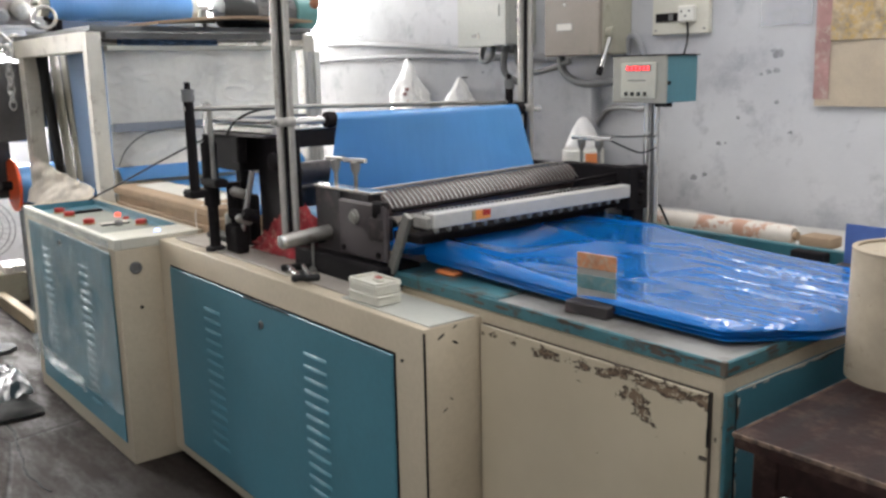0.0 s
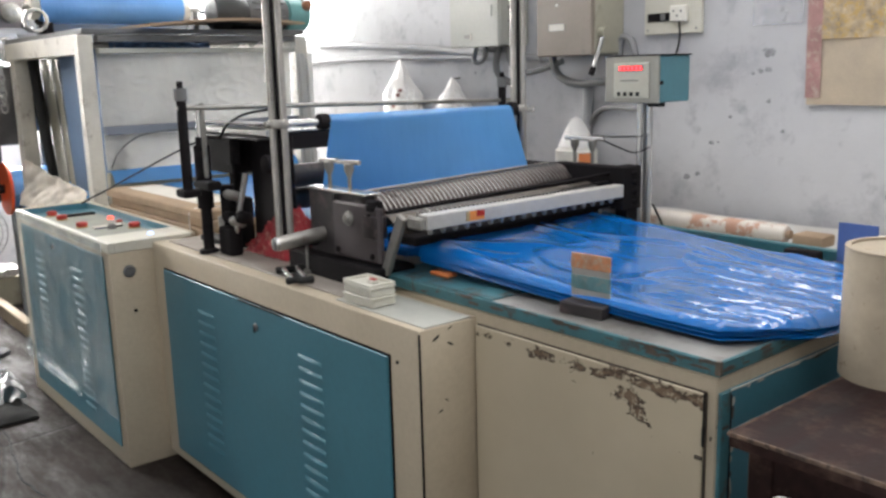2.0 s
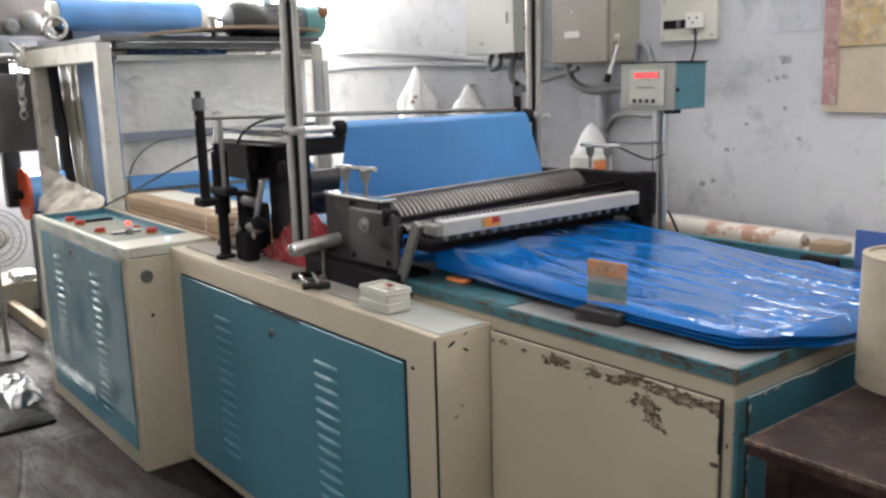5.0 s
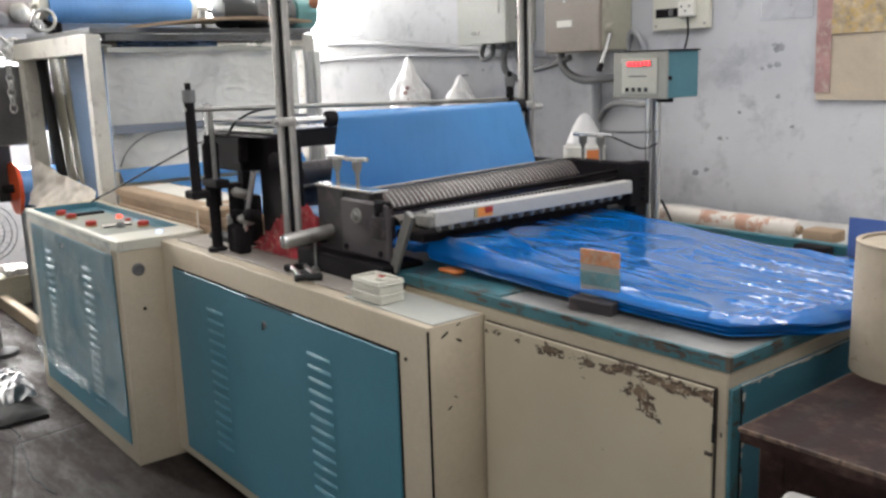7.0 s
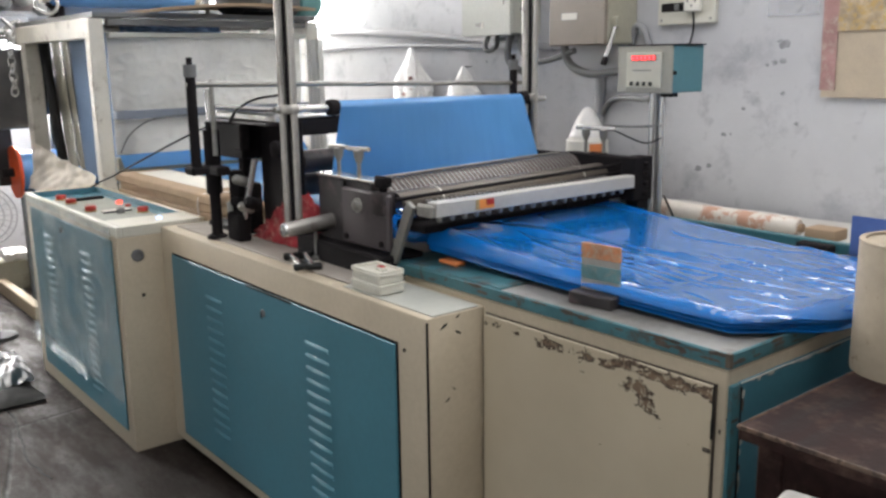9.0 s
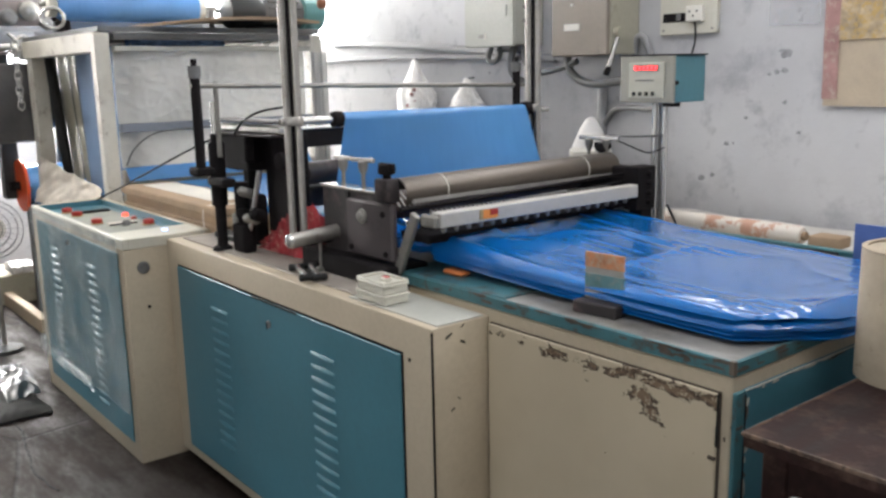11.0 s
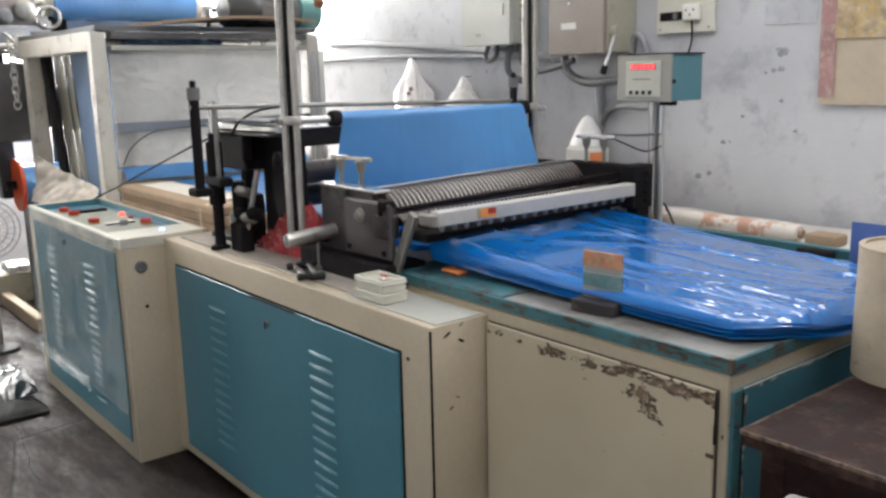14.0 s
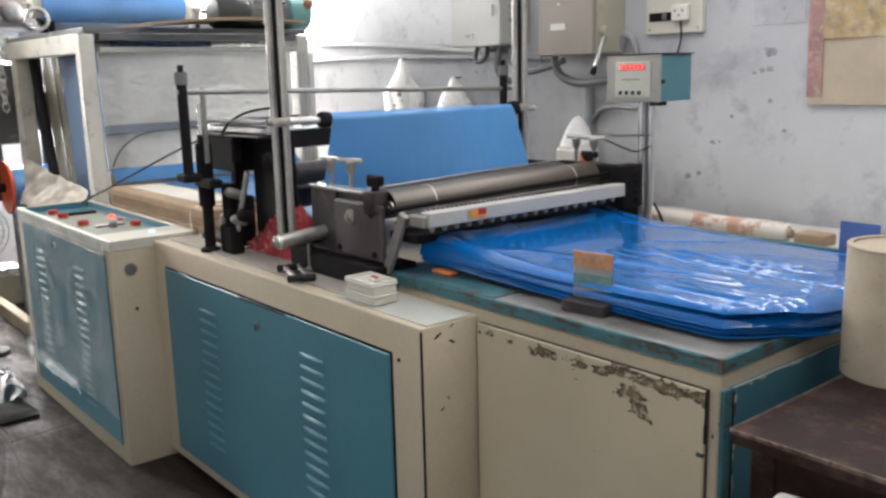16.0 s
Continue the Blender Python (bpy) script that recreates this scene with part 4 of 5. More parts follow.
part("plastic_sheet", sheet(lambda u, v: Vector((TX - 0.060 + 0.012 * noise.noise((u * 5, v * 4, 2)) + 0.006 * (1 - abs(noise.noise((u * 9 + v * 8, v * 7 - u * 9, 4)))) ** 6 + 0.003 * (1 - abs(noise.noise((u * 17 - v * 12, v * 15 + u * 9, 8)))) ** 6, -0.028 + 1.0 * u, 1.085 + 0.535 * v)), 110, 70, 0.001), MILKY, tower, "wrinkled milky plastic sheet")
part("plastic_curtain", sheet(lambda u, v: Vector((-3.178 + 0.012 * math.sin(u * 13 + v) * (1 - 0.4 * v), 0.965 + 0.095 * u, 0.95 + 0.66 * v)), 36, 12, 0.001), MILKY, tower, "hanging grey plastic strip")
part("inner_film", sheet(lambda u, v: Vector((-3.91 + 0.57 * u + 0.07 * (1 - v), 0.0, 0.95 + 0.72 * v)), 4, 4, 0.001), surface("dusty_blue_film", (0.16, 0.25, 0.40), 0.6), tower, "upright blue film inside the tower")
for i, (a, b) in enumerate(((-4.34, -4.18), (-4.175, -4.03), (-4.025, -3.84))):
    part("inner_sheet", sheet(lambda u, v: Vector((a + (b - a) * u + 0.12 * (1 - v), 0.03 + 0.012 * math.sin(u * 3.1 + i), 0.95 + 0.72 * v)), 8, 4, 0.001), OLIVE, tower, "dusty beige strip")
# dark sheet added to shade the inside and close bright gaps
part("inner_backing", box(-4.50, -3.30, 0.07, 0.08, 0.95, 1.69, 0.003), DARKPIPE, tower, "dark sheet added to darken the inside")
part("guide_post", rod((-4.14, -0.02, 0.95), (-4.33, -0.02, 1.69), 0.026, n=14), RUBBER, tower, "black guide post")
part("low_film", sheet(lambda u, v: Vector((-3.235 + 0.05 * u, -0.02 + 0.98 * v, 1.085 - 0.06 * u)), 6, 10, 0.001), WEBBLUE, tower, "blue film leaving the tower")
part("low_panel", box(-3.30, -3.26, -0.02, 0.98, 0.88, 1.07, 0.003), OLIVE, tower)
part("deck", box(-4.5, -3.20, -0.10, 1.04, 1.706, 1.730, 0.003), DARKPIPE, tower, "dark deck plate")
part("deck_upstand", box(-3.95, -3.92, -0.08, 1.02, 1.730, 1.80, 0.003), DARKPIPE, tower)
part("loose_film", sheet(lambda u, v: Vector((-3.30 + 0.02 * noise.noise((u * 9, v * 4, 2)), 0.05 + 0.5 * u, 1.635 + 0.05 * v)), 40, 6, 0.001), GATHERED, tower, "shiny blue film gathered under the top bar")
part("cross_roller", rod((-3.35, -0.02, 1.66), (-3.35, 0.98, 1.66), 0.02, n=16), CHROME, tower)

roll = thing("film_roll", "blue film roll lying in the unwind tower", "film roll", (-3.75, 0.3, 1.73))
part("film", rod((-3.75, -0.12, 1.860), (-3.75, 0.60, 1.860), 0.080, n=36), ROLLBLUE, roll, "tightly wound blue film")
part("core", rod((-3.75, -0.16, 1.860), (-3.75, 0.64, 1.860), 0.062, n=24), IVORY, roll, "cream end sleeve")
part("shaft", rod((-3.75, -0.19, 1.860), (-3.75, 0.72, 1.860), 0.012, n=12), DULL, roll)
part("roll_stand", box(-3.78, -3.72, -0.10, -0.085, 1.73, 1.80, 0.004), DARKPIPE, roll)
part("roll_stand", box(-3.80, -3.70, 0.66, 0.69, 1.73, 1.85, 0.004), DARKPIPE, roll)
part("crank", pipe([(-3.75, 0.72, 1.848), (-3.75, 0.76, 1.848), (-3.70, 0.80, 1.79), (-3.66, 0.82, 1.74)], 0.010, 8), RUBBER, roll, "black crank handle")
ring = thing("handwheel_ring", "chromed ring handle on the tower beam", "ring", (-3.72, -0.10, 1.73))
part("rim", pipe([(-3.68 + 0.013 * math.cos(a * math.pi / 12), -0.152 + 0.047 * math.cos(a * math.pi / 12), 1.790 + 0.049 * math.sin(a * math.pi / 12)) for a in range(25)], 0.0095, 10, None, 0), CHROME, ring)
part("spindle", rod((-3.74, -0.09, 1.765), (-3.675, -0.150, 1.785), 0.012, n=14), BLACK, ring)
part("bracket", box(-3.78, -3.72, -0.115, -0.06, 1.73, 1.785, 0.004), BLACK, ring)

motor = thing("drive_motor", "dark electric motor with green end cover on the tower deck", "motor", (-3.3, 0.85, 1.73))
R90 = Matrix.Translation((-3.32, 0.60, 1.815)) @ Euler((radians(-90), 0, 0)).to_matrix().to_4x4()
part("gearbox", lathe([(0.03, -0.03), (0.075, -0.02), (0.092, 0.02), (0.092, 0.13), (0.075, 0.16)], 28, m=R90), surface("dark_motor_paint", (0.03, 0.032, 0.032), 0.45, vary=0.2), motor, "dark gearbox")
part("stator", rod((-3.32, 0.76, 1.815), (-3.32, 0.98, 1.815), 0.078, n=28), DARKPIPE, motor, "grey finned stator")
for i in range(14):
    a = 2 * math.pi * i / 14
    part("fin", box(-0.003, 0.003, 0.78, 0.96, 0.074, 0.088, 0), DARKPIPE, motor).matrix_basis = Matrix.Translation((-3.32, 0, 1.815)) @ Matrix.Rotation(a, 4, "Y")
part("end_cover", lathe([(0.075, 0.385), (0.088, 0.39), (0.088, 0.50), (0.080, 0.51), (0.02, 0.512)], 28, m=R90), MOTORGREEN, motor, "green fan cover")
part("foot", box(-3.40, -3.24, 0.66, 0.94, 1.73, 1.75, 0.004), BLACK, motor)
deck_card = single("cardboard_sheet", sheet(lambda u, v: Vector((-3.70 + 0.66 * u, 0.10 + 0.80 * v + 0.05 * u, 1.744 + 0.045 * math.sin(2.2 * v) - 0.020 * u * v)), 8, 12, 0.012), CARD, "warped brown cardboard sheet on the tower deck", "cardboard")

# tower and its load enlarged about the camera's position: same view, behind the console
CAMERA_SCALE = Matrix.Translation((-0.087, 0.1358, -0.1425)) @ Matrix.Scale(1.095, 4)
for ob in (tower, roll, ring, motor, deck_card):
    ob.matrix_basis = CAMERA_SCALE @ ob.matrix_basis

charm = thing("hanging_charm", "dried brown fruit and leaves hanging on a thread", "charm", (-2.6, 0.70, 1.74))
part("thread", rod((-2.6, 0.70, 1.84), (-2.6, 0.70, ROOF), 0.0015, n=6), BLACK, charm)
part("fruit", lathe([(0.004, -0.024), (0.018, -0.018), (0.024, 0.0), (0.018, 0.018), (0.004, 0.024)], 16, m=Matrix.Translation((-2.6, 0.70, 1.805))), COCOA, charm)
for i in range(6):
    a = i * 1.05
    part("leaf", sheet(lambda u, v: Vector((-2.6 + math.cos(a) * 0.05 * u - math.sin(a) * 0.012 * (v - 0.5) * 4 * u * (1.02 - u), 0.70 + math.sin(a) * 0.05 * u + math.cos(a) * 0.012 * (v - 0.5) * 4 * u * (1.02 - u), 1.833 + 0.02 * u - 0.03 * u * u)), 5, 2, 0.001), LEAF, charm)

# ---- goods behind the console ----
for i, (dx, dy) in enumerate(((0, 0), (0.012, 0.010), (-0.012, -0.006))):
    z = 0.874 + 0.0375 * i
    single("cardboard_pad", box(-3.40 + dx, -2.30 + dx, 0.012 + dy, 0.25 + dy, z, z + 0.0365, 0.005), CARD, "brown cardboard pad in a flat stack behind the console", "cardboard", "cardboard stack")
single("paper_sheet", sheet(lambda u, v: Vector((-3.32 + 0.80 * u, 0.085 + 0.16 * v, 0.9885 + 0.003 * noise.noise((u * 4, v * 4, 1)))), 10, 6, 0.001), PAPER, "white paper on the cardboard stack", "paper")
single("string_loop", pipe([(-2.44, 0.004, 0.88), (-2.45, 0.002, 0.97), (-2.42, 0.03, 0.991), (-2.36, 0.12, 0.991), (-2.33, 0.2, 0.991)], 0.0035, 6), CLOTH, "pale string tied round the cardboard stack", "string")
single("wood_block", box(-2.25, -2.08, -0.04, 0.02, 0.888, 0.912, 0.003), RUBBER, "small black block on the cabinet", "block")
single("loose_cable", pipe([(-3.58, -0.06, 0.905), (-3.44, -0.055, 0.945), (-3.28, -0.05, 0.985), (-3.05, -0.02, 1.06), (-2.5, 0.036, 1.23), (-2.2, 0.06, 1.30)], 0.0045, 8), RUBBER, "black cable trailing from the console", "cable")
low_lead = single("loose_cable", pipe([(-3.19, -0.03, 1.10), (-3.18, 0.0, 1.17), (-3.18, 0.06, 1.22), (-3.18, 0.14, 1.255), (-3.18, 0.45, 1.262)], 0.004, 8), DARKPIPE, "thin cable hanging from the tower rail", "cable")
sack = single("draped_sack", sheet(lambda u, v: Vector((-4.27 + 1.01 * u, -0.130 - 0.05 * v ** 2 + 0.022 * noise.noise((u * 5 + v * 2, v * 2, 5)) + 0.010 * noise.noise((u * 15 + 5 * v, v * 5, 2)), (1.085 - 0.092 * u) * (1 - v) + 0.84 * v + 0.010 * noise.noise((u * 9, 1, 5)))), 60, 24, 0.003), SACKCLOTH, "pale cloth sack draped over the tower's foot", "sack")
# lead and sack are scaled about the camera with the tower
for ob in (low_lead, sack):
    ob.matrix_basis = CAMERA_SCALE @ ob.matrix_basis

# ---- beyond the tower ----
reel = thing("film_reel", "blue film reel with an orange-red flange on a stand", "film reel", (-4.6, 0.2, 0))
part("film", rod((-4.60, -0.15, 0.90), (-4.60, 0.62, 0.90), 0.118, n=32), ROLLBLUE, reel, "blue film")
part("flange", lathe([(0.02, -0.012), (0.150, -0.010), (0.153, 0.0), (0.150, 0.008), (0.02, 0.010)], 32, m=Matrix.Translation((-4.60, -0.165, 0.90)) @ Euler((radians(90), 0, 0)).to_matrix().to_4x4()), ORANGERED, reel, "orange-red flange")
part("hub", rod((-4.60, -0.23, 0.90), (-4.60, -0.15, 0.90), 0.026, n=12), BLACK, reel)
part("stand", box(-4.66, -4.54, -0.14, -0.10, 0.1302, 0.88, 0.004), DARKMACH, reel)
part("stand", box(-4.66, -4.54, 0.60, 0.64, 0.1302, 0.88, 0.004), DARKMACH, reel)
# the reel takes the same enlargement about the camera
reel.matrix_basis = CAMERA_SCALE @ reel.matrix_basis

fan = thing("floor_fan", "grey wire-guarded floor fan beside the reel", "fan", (-4.35, -0.42, 0))
FM = Matrix.Translation((-4.35, -0.40, 0.70)) @ Euler((0, radians(82), radians(-20))).to_matrix().to_4x4()
for r, z in ((0.06, 0.045), (0.10, 0.035), (0.135, 0.02), (0.16, 0.0)):
    part("guard_ring", pipe([FM @ Vector((r * math.cos(a * math.pi / 16), r * math.sin(a * math.pi / 16), z)) for a in range(33)], 0.0035, 6, smooth=0), PIPEGREY, fan)
for i in range(24):
    a = 2 * math.pi * i / 24
    part("guard_wire", pipe([FM @ Vector((r * math.cos(a), r * math.sin(a), z)) for r, z in ((0.03, 0.05), (0.10, 0.035), (0.16, 0.0), (0.15, -0.06))], 0.0022, 5, smooth=1), PIPEGREY, fan)
part("fan_motor", lathe([(0.02, -0.10), (0.06, -0.09), (0.06, -0.03), (0.03, 0.05)], 18, m=FM), WHITEPLASTIC, fan)
part("fan_pole", rod((-4.38, -0.40, 0.02), (-4.38, -0.40, 0.66), 0.014, n=12), DULL, fan)
part("fan_base", lathe([(0.10, 0.0), (0.095, 0.02), (0.03, 0.04)], 24, m=Matrix.Translation((-4.38, -0.40, 0))), DARKMACH, fan)
single("white_packet", sheet(lambda u, v: Vector((-5.62 + 0.2 * u, -0.10 + 0.14 * v, 0.26 + 0.03 * math.sin(u * 3) + 0.02 * noise.noise((u * 5, v * 5, 0)))), 10, 8, 0.05), FUNNEL, "crumpled white packet on a crate", "packet")
single("low_crate", box(-5.95, -5.5, -0.18, 0.10, 0.0, 0.20, 0.006), OLIVE, "low pale crate beside the console", "crate")
single("wood_plank", box(-5.9, -4.6, -0.15, -0.09, 0.0, 0.09, 0.006), surface("pale_timber", (0.42, 0.34, 0.24), 0.7, vary=0.2), "pale timber lying on the floor", "plank")

plant = thing("extruder", "dark iron extruder machine beyond the tower", "machine", (-5.4, -0.1, 0))
part("bed", box(-5.75, -5.15, 0.18, 0.9, 0.0, 0.75, 0.01), DARKMACH, plant)
part("drive_cabinet", box(-5.95, -5.55, -0.95, -0.22, 0.0, 2.2, 0.01), surface("brown_grey_cabinet", (0.16, 0.14, 0.135), 0.5, vary=0.25, scale=2), plant, "brown-grey drive cabinet")
part("barrel", rod((-5.2, -0.6, 1.32), (-5.2, 0.6, 1.32), 0.13, n=24), DARKMACH, plant, "dark barrel")
part("upper_beam", box(-5.35, -5.15, -0.6, 0.7, 1.47, 1.56, 0.006), DARKMACH, plant)
part("column", box(-5.32, -5.22, -0.12, -0.02, 0.75, 1.9, 0.006), DARKMACH, plant)
part("column", box(-5.32, -5.22, 0.22, 0.30, 0.75, 1.9, 0.006), DARKMACH, plant)
part("cross_pipe", rod((-5.1, -0.6, 1.80), (-5.1, 0.5, 1.80), 0.03, n=16), PIPEGREY, plant)
part("cross_pipe", rod((-5.05, -0.6, 1.70), (-5.05, 0.2, 1.70), 0.022, n=16), CHROME, plant)
# housing and guard colours carry the haze over this far corner
part("gear_housing", box(-5.32, -5.12, -0.40, 0.34, 1.66, 2.25, 0.02, 2), surface("hazy_brown_iron", (0.20, 0.17, 0.165), 0.55, vary=0.3, scale=5), plant, "brown-grey gear housing")
part("guard", box(-5.11, -5.06, -0.10, 0.12, 1.70, 1.80, 0.02, 2), surface("hazy_grey_guard", (0.26, 0.27, 0.29), 0.5, vary=0.3, scale=6), plant, "grey guard")
for i, (y, z, r) in enumerate(((-0.02, 1.88, 0.05), (0.10, 1.92, 0.06), (0.20, 1.84, 0.04), (0.26, 1.76, 0.035))):
    part("gear_boss", lathe([(r, 0), (r, 0.05), (r * 0.6, 0.07), (r * 0.3, 0.072)], 18, m=Matrix.Translation((-5.12, y, z)) @ Euler((0, radians(90), 0)).to_matrix().to_4x4()), DULL if i % 2 else DARKPIPE, plant)
for i, pts in enumerate((((-4.98, -0.06, 1.78), (-4.97, 0.02, 1.70), (-4.96, -0.02, 1.64), (-4.96, 0.05, 1.62), (-4.95, 0.07, 1.70)), ((-4.98, -0.04, 1.72), (-4.97, 0.03, 1.78), (-4.96, 0.09, 1.68), (-4.96, 0.10, 1.56)))):
    part("chain", pipe(pts, 0.012, 8), CHROME, plant, "bright hanging chain")
# side cover's colour is lightened to hold the haze
part("side_cover", box(-5.08, -5.0, -0.35, 0.10, 1.12, 1.60, 0.02, 2), surface("haze_lightened_iron", (0.085, 0.082, 0.085), 0.5, vary=0.3, scale=5), plant, "iron side cover, lightened for haze")
part("hopper", lathe([(0.05, 1.85), (0.16, 2.05), (0.16, 2.15)], 20, m=Matrix.Translation((-5.25, -0.3, 0))), surface("rusty_hopper", (0.16, 0.10, 0.08), 0.6, vary=0.3), plant)
for i in range(9):
    part("chain_link", pipe([(-4.70 + 0.013 * math.cos(a * math.pi / 4) * (1 if i % 2 else 0.5), -0.092 + 0.018 * math.cos(a * math.pi / 4) * (0.4 if i % 2 else 1), 1.70 - 0.043 * i + 0.030 * math.sin(a * math.pi / 4)) for a in range(9)], 0.006, 6, smooth=0), CHROME, plant, "bright chain link")

single("black_sheet", sheet(lambda u, v: Vector((-3.74 + 0.55 * u, -0.74 + 0.27 * v + 0.02 * noise.noise((u * 4, 1, 1)), 0.012 + 0.05 * math.sin(3.1 * v) * (0.4 + 0.6 * u) * (1 - u ** 6) + 0.012 * abs(noise.noise((u * 7, v * 5, 3))))), 34, 22, 0.010), RUBBER, "crumpled black plastic sheet on the floor", "plastic sheet")
single("crumpled_foil", sheet(lambda u, v: Vector((-3.70 + 0.36 * u - 0.06 * v, -0.62 + 0.16 * v, 0.070 + 0.034 * math.sin(3.1 * v) * (0.5 + u) * (1 - 0.75 * u ** 3) + 0.028 * (1 - abs(noise.noise((u * 5, v * 3, 8)))) ** 2 - 0.05 * u ** 4)), 40, 22, 0.0015), FOIL, "crumpled shiny foil on the black sheet", "foil")

# ---- things on the machine ----
def rag_place(u, v):
    """A cloth heaped against the black side frame, higher towards the head, its tail trailing on the cabinet."""
    x = -1.915 + 0.405 * u
    deep = 0.032 + 0.040 * min(1.0, max(0.0, (x + 1.685) / 0.03))
    near = -0.022 + 0.030 * u * u
    tall = 0.020 + 0.128 * math.sin(0.5 * math.pi * min(1.0, u / 0.85)) ** 1.2 - 0.05 * max(0.0, u - 0.75) / 0.25
    crease = (1 - abs(noise.noise((u * 4.0 + v * 1.5, v * 2.6 - u, 3)))) ** 3 - 0.45
    pleat = (1 - abs(noise.noise((u * 9 - v * 3, v * 6 + u * 3, 8)))) ** 4 - 0.3
    rise = min(1.0, 1.9 * v) ** 0.6 * (1.0 - 0.35 * max(0.0, v - 0.6) / 0.4)
    fold = 1 + 0.45 * crease + 0.22 * pleat
    y = near + (deep - near) * v ** 1.3 - 0.020 * crease * math.sin(math.pi * v) - 0.010 * pleat * (1 - v)
    return Vector((x + 0.018 * noise.noise((u * 5, v * 5, 11)), min(y, deep), max(0.8935, 0.893 + tall * rise * fold)))


rag = sheet(rag_place, 100, 60, 0.0012)
single("red_rag", rag, REDCLOTH, "crumpled red and white cloth on the cabinet top", "rag")

clamp = thing("clamp_tool", "small bright steel clamp lying on the cabinet", "tool", (-1.40, -0.12, ZC + 0.006))
zc = ZC + 0.020
for a, b in (((-1.485, -0.112), (-1.345, -0.158)), ((-1.470, -0.072), (-1.325, -0.128))):
    part("clamp_bar", rod((*a, zc), (*b, zc - 0.002), 0.0085, n=14), CHROME, clamp, "bright bar")
    d = (Vector((*b, 0)) - Vector((*a, 0))).normalized()
    n = Vector((-d.y, d.x, 0))
    for at, out in ((Vector((*a, zc)), -1), (Vector((*b, zc)), 1)):
        part("clamp_head", lathe([(0.008, -0.024), (0.012, -0.019), (0.010, 0.0), (0.012, 0.019), (0.008, 0.024)], 12, m=Matrix.Translation(at + d * (0.006 * out) - Vector((0, 0, 0.002))) @ n.to_track_quat("Z", "Y").to_matrix().to_4x4()), RUBBER, clamp, "black cast head")
part("clamp_link", box(-1.425, -1.385, -0.130, -0.092, ZC + 0.010, ZC + 0.020, 0.003), RUBBER, clamp, "black link between the bars")

for i, (dx, dy, yaw) in enumerate(((0, 0, 2), (0.002, 0.004, -1))):
    z = ZC + 0.006 + 0.0285 * i
    b = thing("white_box", "small ivory plastic box stacked on the cabinet", "box", (-1.0, -0.115, z), "stacked boxes")
    part("tray", box(-1.072, -0.942, -0.158, -0.078, z, z + 0.020, 0.003), IVORY, b)
    part("lid", box(-1.075, -0.939, -0.161, -0.075, z + 0.020, z + 0.0275, 0.003), IVORY, b)
    if i:
        for x0, x1, y0, y1 in ((-1.073, -0.941, -0.160, -0.153), (-1.073, -0.941, -0.083, -0.076), (-1.073, -1.066, -0.153, -0.083), (-0.948, -0.941, -0.153, -0.083)):
            part("raised_rim", box(x0, x1, y0, y1, z + 0.0275, z + 0.0345, 0.002), IVORY, b)
        part("switch", box(-1.006, -0.972, -0.128, -0.106, z + 0.0275, z + 0.0365, 0.003), IVORY, b)
        part("rocker", box(-1.001, -0.977, -0.124, -0.110, z + 0.0365, z + 0.0405, 0.002), RED, b, "dull red rocker")
    b.rotation_euler = (0, 0, radians(yaw))


def stop(x, y, yaw, mat, label):
    s = thing("stop_plate", label, "stop", (x, y, ZT - 0.003), "table stops")
    part("magnet_base", box(x - 0.060, x + 0.060, y - 0.035, y + 0.035, ZT - 0.003, ZT + 0.026, 0.003), HEADGREY, s, "dusty black magnet base")
    part("plate", box(x - 0.052, x + 0.056, y + 0.004, y + 0.008, ZT + 0.026, ZT + 0.135, 0.001), mat, s, "upright thin plate")
    if mat is STEEL:
        # upper band is orange paint, lower band is a reflection painted in teal
        for z0, z1, paint, words in ((0.101, 0.137, WORN_ORANGE, "worn orange painted edge"), (0.052, 0.086, REFLECTION_TEAL, "teal band painted in for a reflection")):
            part("paint_reflection_band", box(x - 0.0525, x + 0.0565, y + 0.003, y + 0.009, ZT + z0, ZT + z1, 0.001), paint, s, words)
    s.rotation_euler = (0, 0, radians(yaw))
    return s


BLUEPLATE = surface("blue_painted_plate", (0.07, 0.12, 0.30), 0.4, vary=0.2)
stop(-0.415, 0.095, 6, STEEL, "steel stop plate with orange paint beside the bag pile")
stop(-0.17, 0.885, 0, BLUEPLATE, "blue stop plate at the back of the table")
single("magnet_block", box(-0.37, -0.27, 0.872, 0.912, ZT - 0.003, ZT + 0.044, 0.004), BLACK, "black magnet block at the back of the table", "block")

# ---- counter on its post ----
unit = thing("counter_unit", "grey and teal digital counter on a slim post", "counter", (-0.96, 1.02, 0.93))
part("case", box(-1.088, -0.868, 0.952, 1.115, 1.382, 1.533, 0.004), DISPTEAL, unit, "teal sheet-steel case")
face = part("face_plate", box(-1.090, -0.866, 0.945, 0.953, 1.380, 1.535, 0.003), FACE, unit, "grey face plate")
part("inner_panel", box(-1.050, -0.905, 0.941, 0.946, 1.396, 1.512, 0.002), FACE2, unit, "pale counter panel")
part("display_window", box(-1.027, -0.927, 0.939, 0.9415, 1.485, 1.503, 0), LEDWINDOW, unit)
for i in range(6):
    part("digit_bar", box(-1.022 + 0.0165 * i, -1.016 + 0.0165 * i, 0.9375, 0.9392, 1.488, 1.500, 0), LED, unit, "glowing red digit")
part("legend", box(-1.02, -0.945, 0.9398, 0.9412, 1.452, 1.456, 0), DARKPIPE, unit)
for i in range(4):
    part("key", box(-1.033 + 0.026 * i, -1.019 + 0.026 * i, 0.9385, 0.9415, 1.404, 1.417, 0.001), RUBBER, unit, "black key")
